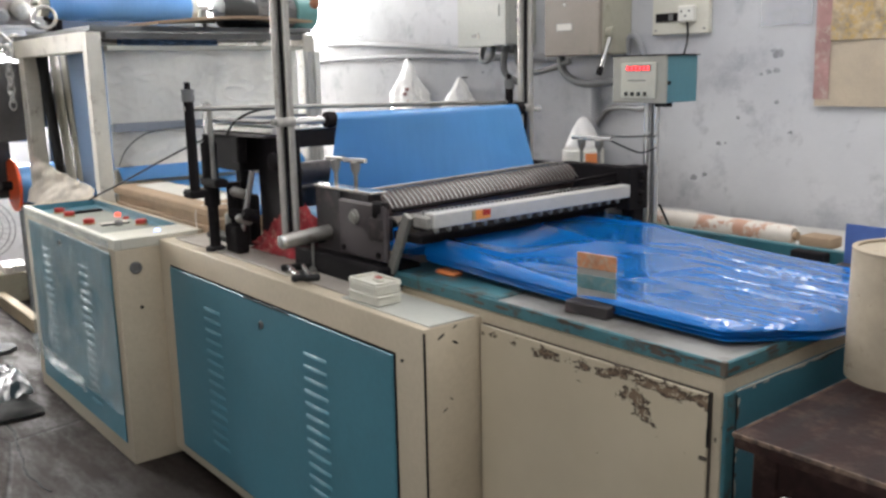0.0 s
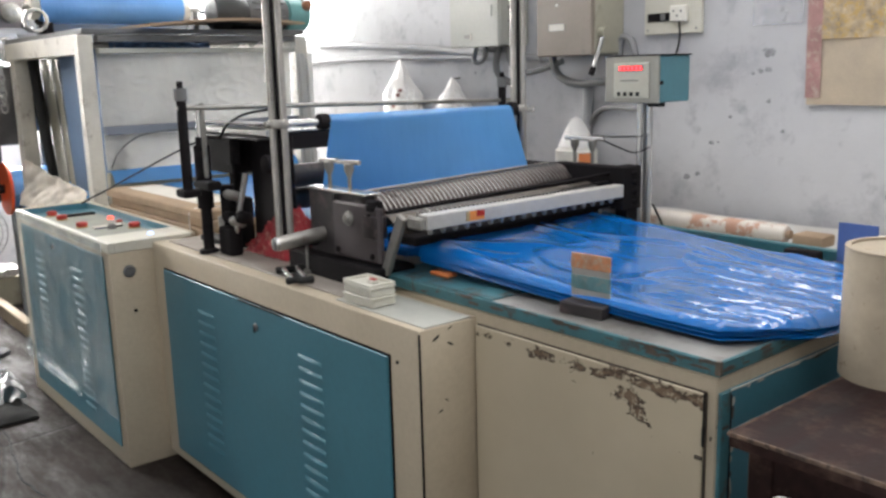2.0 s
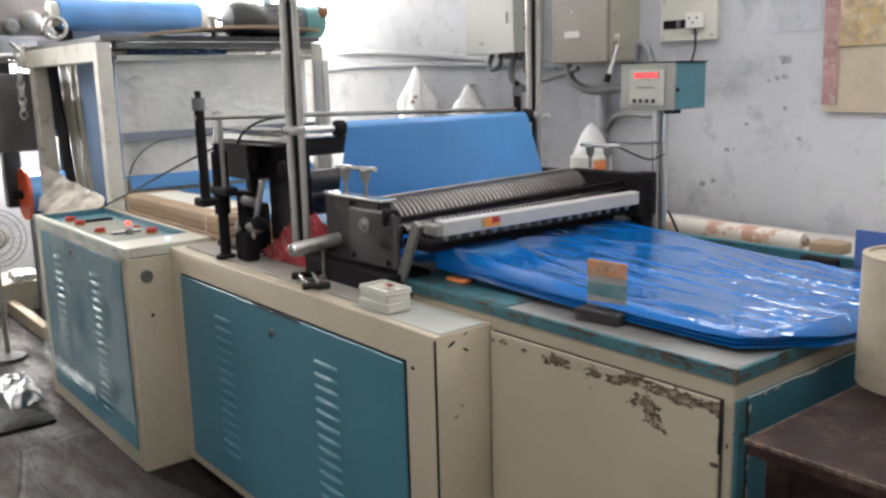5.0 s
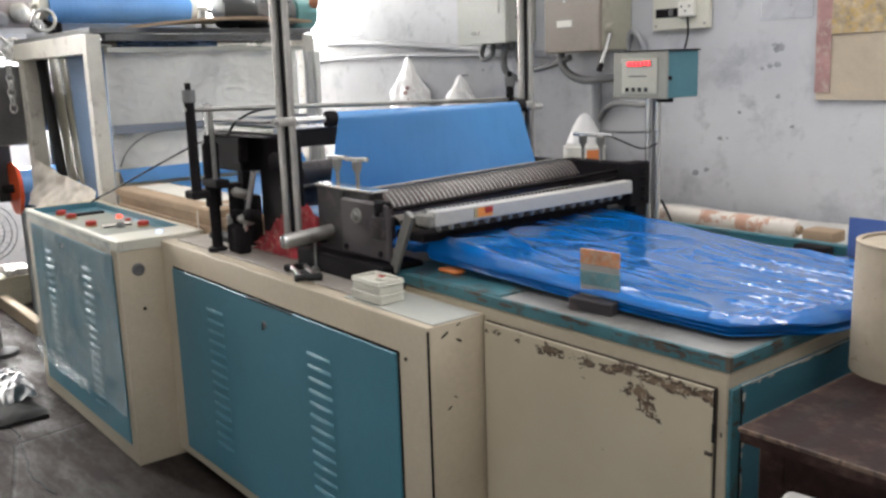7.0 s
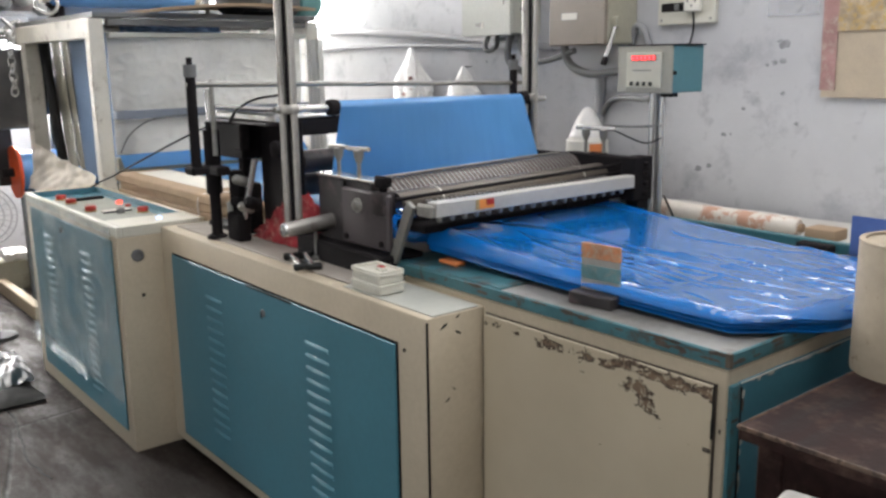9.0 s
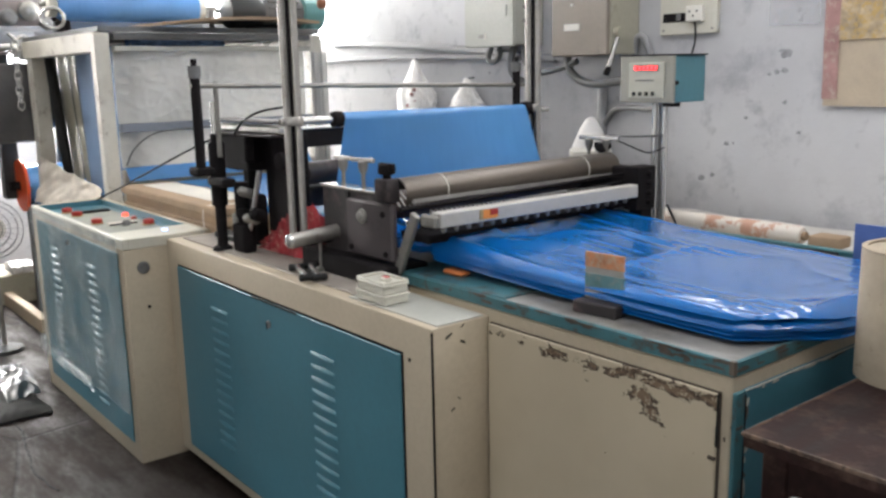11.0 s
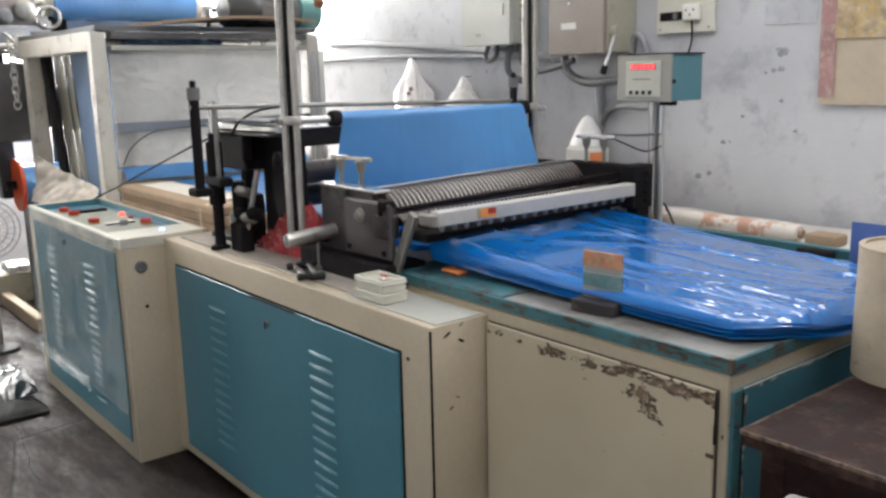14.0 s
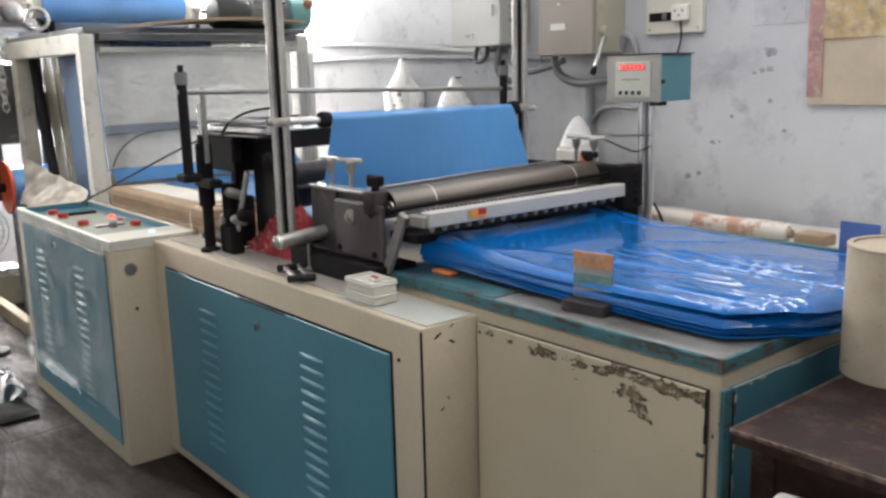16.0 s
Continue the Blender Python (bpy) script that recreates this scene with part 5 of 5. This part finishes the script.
part("lid_edge", box(-1.094, -0.862, 0.943, 1.118, 1.533, 1.537, 0.001), BLACK, unit)
part("catch", box(-0.866, -0.860, 0.948, 0.962, 1.44, 1.452, 0.001), BLACK, unit)
for dx in (-0.020, 0.020):
    part("post", rod((-0.985 + dx, 1.03, 0.93), (-0.985 + dx, 1.03, 1.382), 0.011, n=14), CHROME, unit, "chromed post")
part("post_web", box(-0.988, -0.982, 1.028, 1.034, 0.93, 1.38, 0), DARKPIPE, unit)
part("terminal", box(-0.93, -0.88, 0.97, 1.0, 1.368, 1.382, 0.002), BLACK, unit)
part("cable", pipe([(-0.955, 1.02, 1.27), (-1.06, 0.98, 1.262), (-1.15, 0.95, 1.268)], 0.004, 6), DARKPIPE, unit)
part("cable", pipe([(-0.955, 1.02, 1.23), (-1.0, 1.0, 1.205), (-1.04, 0.97, 1.225), (-1.09, 0.93, 1.255)], 0.003, 6), RUBBER, unit)
single("machine_lead", pipe([(-0.885, 0.95, 1.05), (-0.87, 0.97, 1.0), (-0.88, 1.02, 0.94), (-0.90, 1.05, 0.93)], 0.004, 6), RUBBER, "thin black lead hanging from the head", "cable")

# ---- on the wall ----
g = thing("grey_switch_box", "grey enamelled switch box fixed to the wall", "electrical box", (-2.27, 1.5, 1.61))
part("case", box(-2.436, -2.104, 1.412, WALL, 1.610, 2.12, 0.006), GREYBOX, g)
part("door", box(-2.440, -2.100, 1.396, 1.412, 1.606, 2.124, 0.004), GREYBOX, g, "flush grey door")
part("nameplate", box(-2.335, -2.295, 1.393, 1.397, 1.648, 1.664, 0), DULL, g)
part("door_clip", box(-2.292, -2.282, 1.392, 1.397, 1.642, 1.668, 0), PAPER, g)
part("hinge", rod((-2.145, 1.395, 1.74), (-2.145, 1.395, 1.79), 0.006, n=8), GREYBOX, g)
for z in (1.72, 1.78):
    part("knockout", rod((-2.101, 1.47, z), (-2.096, 1.47, z), 0.010, n=12), DARKPIPE, g)
b = thing("brown_switch_box", "brown enamelled switch box with a side lever on the wall", "electrical box", (-1.7, 1.5, 1.55))
part("case", box(-1.851, -1.541, 1.412, WALL, 1.552, 2.05, 0.006), OLIVE, b, "pale olive case")
part("door", box(-1.855, -1.537, 1.392, 1.412, 1.548, 2.054, 0.006), BROWNBOX, b, "brown door")
part("nameplate", box(-1.775, -1.690, 1.389, 1.393, 1.655, 1.682, 0), PAPER, b, "white nameplate")
part("rivet", rod((-1.73, 1.387, 1.76), (-1.73, 1.393, 1.76), 0.006, n=8), PAPER, b)
part("lever", rod((-1.525, 1.45, 1.64), (-1.535, 1.40, 1.50), 0.009, n=12), CHROME, b, "bright switch lever")
part("lever_grip", rod((-1.535, 1.40, 1.50), (-1.538, 1.388, 1.47), 0.013, n=12), BLACK, b)
part("lever_hub", rod((-1.54, 1.45, 1.64), (-1.51, 1.45, 1.64), 0.022, n=16), OLIVE, b)
d = thing("distribution_board", "ivory fuse board with a socket on the wall", "electrical box", (-1.28, 1.58, 1.62))
part("board", box(-1.42, -1.15, WALL - 0.022, WALL, 1.622, 1.80, 0.003), IVORY, d)
part("slot", box(-1.402, -1.285, WALL - 0.026, WALL - 0.020, 1.672, 1.706, 0.002), BLACK, d, "dark open slot")
part("breaker", box(-1.335, -1.315, WALL - 0.032, WALL - 0.024, 1.676, 1.702, 0.002), DARKPIPE, d)
part("socket", box(-1.282, -1.205, WALL - 0.045, WALL - 0.02, 1.668, 1.730, 0.005), WHITEPLASTIC, d, "white socket")
for dx, dz in ((0.02, 0.04), (0.055, 0.04), (0.038, 0.022)):
    part("socket_hole", rod((-1.282 + dx, WALL - 0.047, 1.668 + dz), (-1.282 + dx, WALL - 0.044, 1.668 + dz), 0.004, n=8), BLACK, d)
for x, z in ((-1.40, 1.64), (-1.17, 1.64), (-1.17, 1.78), (-1.40, 1.78)):
    part("screw", rod((x, WALL - 0.025, z), (x, WALL - 0.021, z), 0.005, n=8), DULL, d)
part("lead", pipe([(-1.245, WALL - 0.03, 1.668), (-1.245, WALL - 0.02, 1.60), (-1.27, WALL - 0.012, 1.54), (-1.29, WALL - 0.012, 1.50)], 0.0035, 6), RUBBER, d)


def conduit(points, r, mat, label):
    return single("conduit", pipe(points, r, 10, smooth=2), mat, label, "conduit")


w = WALL - 0.02
conduit([(-3.90, w, 1.672), (-3.6, w, 1.668), (-2.9, w, 1.625), (-2.45, w, 1.585), (-2.0, w, 1.545)], 0.019, PIPEGREY, "grey conduit running along the wall")
conduit([(-4.15, w, 1.57), (-3.6, w, 1.585), (-3.0, w, 1.578), (-2.4, w, 1.56), (-1.95, w, 1.545)], 0.014, PIPEGREY, "thin conduit running along the wall")
conduit([(-2.36, 1.5, 1.61), (-2.37, 1.48, 1.555), (-2.33, 1.47, 1.53), (-2.28, 1.48, 1.555), (-2.30, 1.5, 1.61)], 0.012, DARKPIPE, "looped dark flexible conduit below the grey box")
conduit([(-2.20, 1.5, 1.61), (-2.21, 1.48, 1.54), (-2.22, 1.50, 1.47), (-2.15, 1.55, 1.43)], 0.016, DARKPIPE, "dark flexible conduit below the grey box")
conduit([(-2.14, 1.5, 1.61), (-2.13, 1.5, 1.52), (-2.05, 1.5, 1.475), (-1.90, 1.5, 1.50), (-1.80, 1.5, 1.53)], 0.014, DARKPIPE, "dark flexible conduit between the boxes")
conduit([(-1.86, 1.5, 1.552), (-1.84, 1.5, 1.47), (-1.72, 1.5, 1.425), (-1.58, 1.5, 1.44), (-1.42, 1.54, 1.45)], 0.018, DARKPIPE, "thick dark conduit below the brown box")
conduit([(-1.72, w, 1.43), (-1.72, w, 1.26), (-1.73, w, 1.0), (-1.73, w, 0.6)], 0.022, PIPEGREY, "grey conduit dropping down the wall")
conduit([(-1.72, w, 1.24), (-1.66, w, 1.32), (-1.52, w - 0.05, 1.335), (-1.30, 1.40, 1.33), (-1.05, 1.12, 1.395)], 0.013, DARKPIPE, "dark conduit feeding the counter")
conduit([(-1.575, w, 2.2), (-1.572, w, 1.62), (-1.565, w, 1.50)], 0.013, WHITEPLASTIC, "white conduit dropping down the wall")
conduit([(-1.555, w, 1.50), (-1.55, w, 1.58), (-1.52, w - 0.01, 1.635), (-1.47, w - 0.01, 1.60), (-1.455, w, 1.50), (-1.45, w, 1.40)], 0.014, PIPEGREY, "grey bent conduit beside the fuse board")


def hanging_bag(x, z, wdt, hgt, seed, label):
    def f(u, v):
        a = 2 * math.pi * u
        r = (0.05 + 0.95 * v ** 0.85) * (1 + 0.5 * noise.noise((math.cos(a) * 1.9, math.sin(a) * 1.6, v * 2.5 + seed)) + 0.22 * (1 - abs(noise.noise((math.cos(a) * 4, math.sin(a) * 4, v * 5 + seed)))) ** 3)
        return Vector((x + wdt / 2 * r * math.cos(a) + 0.01 * noise.noise((v * 3, seed, 0)), WALL - 0.055 + 0.042 * r * math.sin(a), z - hgt * v))
    h = thing("hanging_bag", label, "plastic bag", (x, WALL - 0.04, z), "hanging bags")
    part("bag", sheet(f, 56, 28, 0.0), FUNNEL, h)
    part("nail", rod((x, WALL - 0.045, z - 0.004), (x, WALL, z - 0.002), 0.003, n=8), BLACK, h)
    return h


hb = hanging_bag(-3.05, 1.57, 0.33, 0.30, 1.0, "white printed plastic bag hanging on a nail")
for i, (dx, dz) in enumerate(((0.01, 0.19), (0.04, 0.23), (-0.03, 0.25), (0.03, 0.165))):
    part("print_bar", box(-3.03 + dx - 0.014, -3.03 + dx + 0.014, WALL - 0.104, WALL - 0.094, 1.57 - dz - 0.012, 1.57 - dz + 0.008, 0.002), MAROON, hb)
hanging_bag(-2.61, 1.465, 0.30, 0.21, 5.0, "white crumpled plastic bag hanging on a nail")
cone = thing("covered_bottle", "white cone cover over a bottle by the wall", "bottle", (-1.80, 1.5, 0.93))
part("cover", lathe([(0.080, 1.165), (0.076, 1.175), (0.048, 1.24), (0.022, 1.282), (0.004, 1.292)], 20, m=Matrix.Translation((-1.69, 1.47, 0))), FUNNEL, cone)
part("bottle", lathe([(0.085, 0.93), (0.092, 0.96), (0.092, 1.15), (0.05, 1.18)], 20, m=Matrix.Translation((-1.69, 1.47, 0))), WHITEPLASTIC, cone)
part("bottle_label", sheet(lambda u, v: Vector((-1.69 + 0.0935 * math.cos(radians(-42 + 46 * u)), 1.47 + 0.0935 * math.sin(radians(-42 + 46 * u)), 1.085 + 0.055 * v)), 8, 2, 0.001), ORANGE, cone, "orange label")

cal = thing("wall_hanging", "faded tan printed sacking with a maroon border on the wall", "wall hanging", (-0.5, WALL - 0.01, 1.35))
part("backing", sheet(lambda u, v: Vector((-0.72 + 0.62 * u + 0.012 * v, WALL - 0.014 - 0.006 * noise.noise((u * 5, v * 5, 2)), 2.05 - 0.70 * v)), 16, 20, 0.003), TAN, cal)
part("border", sheet(lambda u, v: Vector((-0.722 + 0.055 * u + 0.010 * v, WALL - 0.019 - 0.006 * noise.noise((u * 0.4, v * 5, 2)), 2.045 - 0.67 * v)), 3, 20, 0.002), MAROON, cal, "maroon border strip")
part("printed_field", sheet(lambda u, v: Vector((-0.66 + 0.50 * u, WALL - 0.021 - 0.004 * noise.noise((u * 4, v * 3, 2)), 2.02 - 0.445 * v)), 10, 12, 0.002), PRINT, cal, "faded ochre print")
single("clear_pocket", sheet(lambda u, v: Vector((-0.94 + 0.20 * u, WALL - 0.006 - 0.004 * noise.noise((u * 6, v * 6, 9)), 1.90 - 0.265 * v)), 12, 14, 0.001), POCKET, "crinkled clear plastic pocket taped to the wall", "plastic pocket")

def stain(x, z, r, seed):
    bm = bmesh.new()
    c = bm.verts.new((x, WALL - 0.0015, z))
    rim = [bm.verts.new((x + r * math.cos(a * 0.449) * (1 + 0.8 * noise.noise((a * 0.7, seed, 0))), WALL - 0.0012, z + 0.75 * r * math.sin(a * 0.449) * (1 + 0.8 * noise.noise((a * 0.7, seed, 4))))) for a in range(14)]
    for i in range(14):
        bm.faces.new((c, rim[i], rim[(i + 1) % 14]))
    structure("wall_stain", bm, SMUDGE, "dark smudge on the limewash")


SMUDGE = surface("wall_smudge", (0.27, 0.27, 0.28), 0.9, vary=0.4, scale=30)
for i, (x, z, r) in enumerate(((-0.866, 1.535, 0.022), (-0.885, 1.548, 0.010), (-0.90, 1.47, 0.011), (-0.868, 1.475, 0.013), (-0.93, 1.462, 0.008), (-1.10, 1.197, 0.012), (-1.07, 1.2, 0.006), (-1.02, 1.30, 0.009), (-0.86, 1.36, 0.010), (-1.16, 1.07, 0.012), (-1.21, 1.055, 0.016), (-0.8, 1.25, 0.008))):
    stain(x, z, r, i * 3.7)

# ---- bench and goods between machine and wall ----
bench = thing("rear_bench", "low bench behind the machine covered in white sheeting", "bench", (-0.5, 1.3, 0))
part("bench_top", box(-1.35, 1.2, 1.0, 1.56, 0.88, 0.905, 0.003), OLIVE, bench)
part("white_sheeting", sheet(lambda u, v: Vector((-1.34 + 2.5 * u, 1.0 + 0.55 * v, 0.924 + 0.012 * noise.noise((u * 9, v * 4, 4)))), 50, 16, 0.022), surface("dusty_sheeting", (0.50, 0.48, 0.45), 0.6, vary=0.12, scale=7), bench, "rumpled pale sheeting")
for x in (-1.30, 1.12):
    for y in (1.03, 1.50):
        part("leg", box(x, x + 0.05, y, y + 0.05, 0, 0.88, 0.003), OLIVE, bench)
wr = thing("wrapped_roll", "printed paper-wrapped roll lying on the bench", "roll", (-0.76, 1.12, 0.945))
part("wrapping", lathe([(0.025, 0.0), (0.030, 0.01), (0.031, 0.53), (0.024, 0.54)], 24, m=Matrix.Translation((-1.03, 1.11, 0.974)) @ Euler((0, radians(90), 0)).to_matrix().to_4x4()), ROLLPRINT, wr)
part("core", lathe([(0.014, -0.012), (0.014, 0.552)], 14, m=Matrix.Translation((-1.03, 1.11, 0.974)) @ Euler((0, radians(90), 0)).to_matrix().to_4x4()), CARD, wr)
single("orange_packet", box(-0.46, -0.36, 1.08, 1.16, 0.948, 0.985, 0.008, 2), CARD, "orange-brown packet on the bench", "packet")

# ---- desk end at the delivery side ----
desk = thing("wooden_desk", "dark stained wooden desk at the end of the machine", "desk", (0.55, 0.4, 0))
part("desktop", box(0.095, 1.0, -0.115, 0.80, 0.832, 0.860, 0.005, 2), DARKWOOD, desk)
SCUFF = surface("scuffed_wood_edge", (0.13, 0.085, 0.058), 0.65, vary=0.5, scale=22, dirt=(0.03, 0.016, 0.012), dirt_at=(0.45, 0.55))
part("edge_wear", box(0.0935, 1.0, -0.1165, -0.112, 0.853, 0.8612, 0.001), SCUFF, desk, "front edge scuffed to pale wood")
part("edge_wear", box(0.0935, 0.098, -0.112, 0.80, 0.853, 0.8612, 0.001), SCUFF, desk, "side edge scuffed to pale wood")
part("apron", box(0.125, 0.97, -0.085, -0.065, 0.72, 0.832, 0.003), DARKWOOD, desk)
part("apron", box(0.125, 0.145, -0.065, 0.77, 0.72, 0.832, 0.003), DARKWOOD, desk)
for x in (0.12, 0.92):
    for y in (-0.09, 0.72):
        part("leg", box(x, x + 0.05, y, y + 0.05, 0, 0.832, 0.004), DARKWOOD, desk)
core = thing("paper_core", "large cream cardboard core standing on the desk", "core", (0.166, 0.386, 0.86))
part("wall", lathe([(0.112, 0.860), (0.112, 1.125), (0.109, 1.130), (0.101, 1.130), (0.101, 0.87)], 44, m=Matrix.Translation((0.166, 0.386, 0))), TUBE, core)
part("torn_rim", lathe([(0.1005, 1.126), (0.1005, 1.1315), (0.1065, 1.1330), (0.1125, 1.1310), (0.1125, 1.1265)], 44, m=Matrix.Translation((0.166, 0.386, 0))), TUBE, core, "frayed paper rim")
stool = thing("plastic_stool", "pale grey plastic stool beside the desk", "stool", (0.33, -0.30, 0))
SM = pose(0.21, -0.15, 0, 0, 0, 10)
part("seat", box(0.0, 0.28, -0.28, 0.0, 0.775, 0.80, 0.012, 3), STOOLTOP, stool).matrix_basis = SM
for x in (0.02, 0.23):
    for y in (-0.26, -0.05):
        part("leg", box(x, x + 0.03, y, y + 0.03, 0, 0.775, 0.004), STOOLTOP, stool).matrix_basis = SM

# ---- bags ----
BAG_L, BAG_Y = 1.03, 0.472


def bag_form(seed, high, drape=0.0, width=0.742, crisp=1.0):
    """A flat polythene bag: x from its trailing edge to its leading edge, flat on top with a tight edge, creased."""
    def f(u, v):
        v = 0.30 * v + 0.70 * (0.5 - 0.5 * math.cos(math.pi * v))
        s = min(1.0, abs(2 * v - 1))
        side = 1 - s ** 30
        round_off = 0.050 * (max(0, u - 0.80) / 0.20) ** 1.5 * s ** 6 - 0.052 * (1 - s ** 2.5) * u ** 8
        x = BAG_L * u - round_off + 0.004 * noise.noise((v * 4, seed, 1))
        y = width * (v - 0.5) * (1 - 0.025 * u) + 0.006 * noise.noise((u * 3, seed, 3))
        drift = 0.3 * noise.noise((u * 1.3, v * 1.5, seed + 2))
        swell = 0.0075 * noise.noise((u * 1.5, v * 1.4, seed + 4)) * side
        # a field of sharp creases that runs along the bag and fans out at its mouth
        field = max(0.0, min(1.0, 0.02 + 2.4 * noise.noise((u * 1.9, v * 1.7, seed + 21)) + 1.6 * (u - 0.55) - 0.8 * max(0, abs(v - 0.45) - 0.33)))
        fan = v + 0.40 * (u - 0.45) * (v - 0.30) + 0.16 * drift
        crease = (1 - abs(noise.noise((u * 1.5, fan * 7.5, seed + 9)))) ** 9 * 0.0085
        small = (1 - abs(noise.noise((u * 2.8 + v * 2, fan * 13, seed + 12)))) ** 10 * 0.0042
        hem = (1 - abs(noise.noise((v * 2.2, u * 17, seed + 30)))) ** 8 * 0.0045 * max(0.0, (u - 0.84) / 0.16)
        cross = (1 - abs(noise.noise((u * 2.4 - v * 1.6, v * 1.9 + u * 1.1, seed + 15)))) ** 16 * 0.0035
        lip = 0.0025 * math.exp(-((s - 0.93) / 0.04) ** 2)
        fall = max(s ** 60, max(0.0, (u - 0.972) / 0.028) ** 3)
        z = high * side + (1 - fall) * (swell + crisp * (field * (crease + small) + cross + hem) + lip)
        z += 0.060 * (1 - u) ** 2.4 * (0.35 + 0.65 * side)
        z -= 0.012 * u * v + drape * fall
        past = max(0.0, x - 1.047)
        z -= 13 * past * past + 0.25 * past
        return Vector((x, y, z))
    return f


def bag(seed, high, nu=90, nv=60, drape=0.0, width=0.742, crisp=1.0):
    return sheet(bag_form(seed, high, drape, width, crisp), nu, nv, 0.0012)


rnd = random.Random(11)
for i in range(12):
    ob = single("plastic_bag", bag(40 + 3 * i, 0.002, 50, 44, 0.001, 0.750, 0.12), BAGBLUE, "glossy blue polythene bag in the pile on the table", "bag", "pile of bags")
    ob.matrix_basis = pose(-1.050 + rnd.uniform(-0.010, 0.006), BAG_Y + rnd.uniform(-0.009, 0.009), ZT + 0.004 + 0.0021 * i, 0, 0, rnd.uniform(-0.5, 0.5))

ob = single("plastic_bag", bag(87.0, 0.003, 150, 210, 0.006, 0.772), BAGBLUE, "glossy wrinkled blue polythene bag on top of the pile", "bag", "pile of bags")
ob.matrix_basis = pose(-1.045, BAG_Y, ZT + 0.0335)
DROPS = [1.85 + 2.38 * k for k in range(7)]
new_bags = []
for k in range(7):
    form = bag_form(100 + 7.3 * k, 0.003, 0.006, 0.772)
    new_bags.append(single("plastic_bag", sheet(form, 150, 210, 0.0012), BAGBLUE, "glossy blue polythene bag sliding onto the pile", "bag", "pile of bags"))
# the third bag's loose upper layer, which turns back like a page before it settles
HINGE, SLANT, FLAP_BAG = Vector((0.885, -0.345, 0.0)), 8.0, 2
flap = link("flap", sheet(lambda u, v: Vector((u * 0.205 * min(1.0, 1.25 * v ** 0.75) * (1 - max(0, v - 0.80) / 0.20 * 0.75) + 0.012 * u * math.sin(9 * v), 0.50 * v - 0.03 * u * v, 0.003 + 0.010 * u * (1 - u) * math.sin(math.pi * v) + 0.004 * noise.noise((u * 3, v * 5, 2)) * u)), 26, 44, 0.0006), FLAPBLUE)
flap.parent = new_bags[FLAP_BAG]
tagged(flap, "loose upper layer of the bag's mouth")


# ---- what moves ----
def motions():
    # the jaw and the lifting frame rise slowly and drop quickly, once a cycle
    cycle = [(0.05, 0.030), (0.15, 0.011), (0.30, 0.001), (0.50, 0.0), (0.76, 0.002), (1.03, 0.014), (1.30, 0.036), (1.53, 0.058), (1.78, 0.071), (2.00, 0.073), (2.15, 0.069), (2.27, 0.056)]
    rows = []
    for k in range(-1, 7):
        rows += [(1.85 + 2.38 * k + p, h) for p, h in cycle]
    rows = [(t, h) for t, h in rows if -0.05 < t < 16.05]
    rows = [(max(0.0, min(16.0, t)), h) for t, h in rows]
    if rows[0][0] > 0:
        rows.insert(0, (0.0, 0.0))
    if rows[-1][0] < 16:
        rows.append((16.0, 0.060))
    walk(jaw, [(t, pose(0, 0, 1.5 * h - 0.035 - 0.012 * math.sin(math.pi * h / 0.073))) for t, h in rows])
    walk(lift, [(t, pose(0, 0, h - 0.010)) for t, h in rows])
    # each finished bag slides out over the pile, lifts its leading edge and settles
    for k, ob in enumerate(new_bags):
        drop, z, yaw = DROPS[k], ZT + 0.0350 + 0.0014 * k, 0.5 * math.sin(3.1 * k)
        toss = (0.10, 0.14, 0.06, 0.08, 0.12, 0.12, 0.16)[k]
        path = [(drop - 1.25, -1.06, 0.0, 0.0), (drop - 0.95, -0.72, 0.002, -0.4), (drop - 0.62, -0.22, 0.003 + 0.006 * toss, -0.2 - 1.6 * toss), (drop - 0.38, 0.0, 0.003 + 0.012 * toss, -0.2 - 4.0 * toss), (drop - 0.20, 0.012, 0.002 + 0.012 * toss, -0.2 - 5.5 * toss), (drop - 0.02, 0.004, 0.003 * toss, -2.0 * toss), (drop + 0.14, 0.0, 0.0, 0.0)]
        rows = [(0.0, -1.06, 0.0, 0.0)] + [r for r in path if r[0] > 0.02 and r[0] < 15.99]
        rows.append((16.0, *(path[-1][1:] if path[-1][0] < 15.99 else path[4][1:])))
        if k == FLAP_BAG:
            turns = [(0.0, 0, -0.014), (5.88, 0, -0.014), (6.05, -45, 0.0), (6.2, -95, 0.0), (6.35, -132, 0.0), (6.5, -146, 0.0), (6.6, -126, 0.0), (6.68, -66, 0.0), (6.78, -12, 0.0), (6.9, 0, -0.012), (16.0, 0, -0.014)]
            walk(flap, [(t, pose(HINGE.x, HINGE.y, dz, 0, 0, -SLANT) @ pose(0, 0, 0, 0, a, 0)) for t, a, dz in turns])
        walk(ob, [(t, pose(-1.045 + dx, BAG_Y, z + dz, 0, lean, yaw)) for t, dx, dz, lean in rows])


motions()
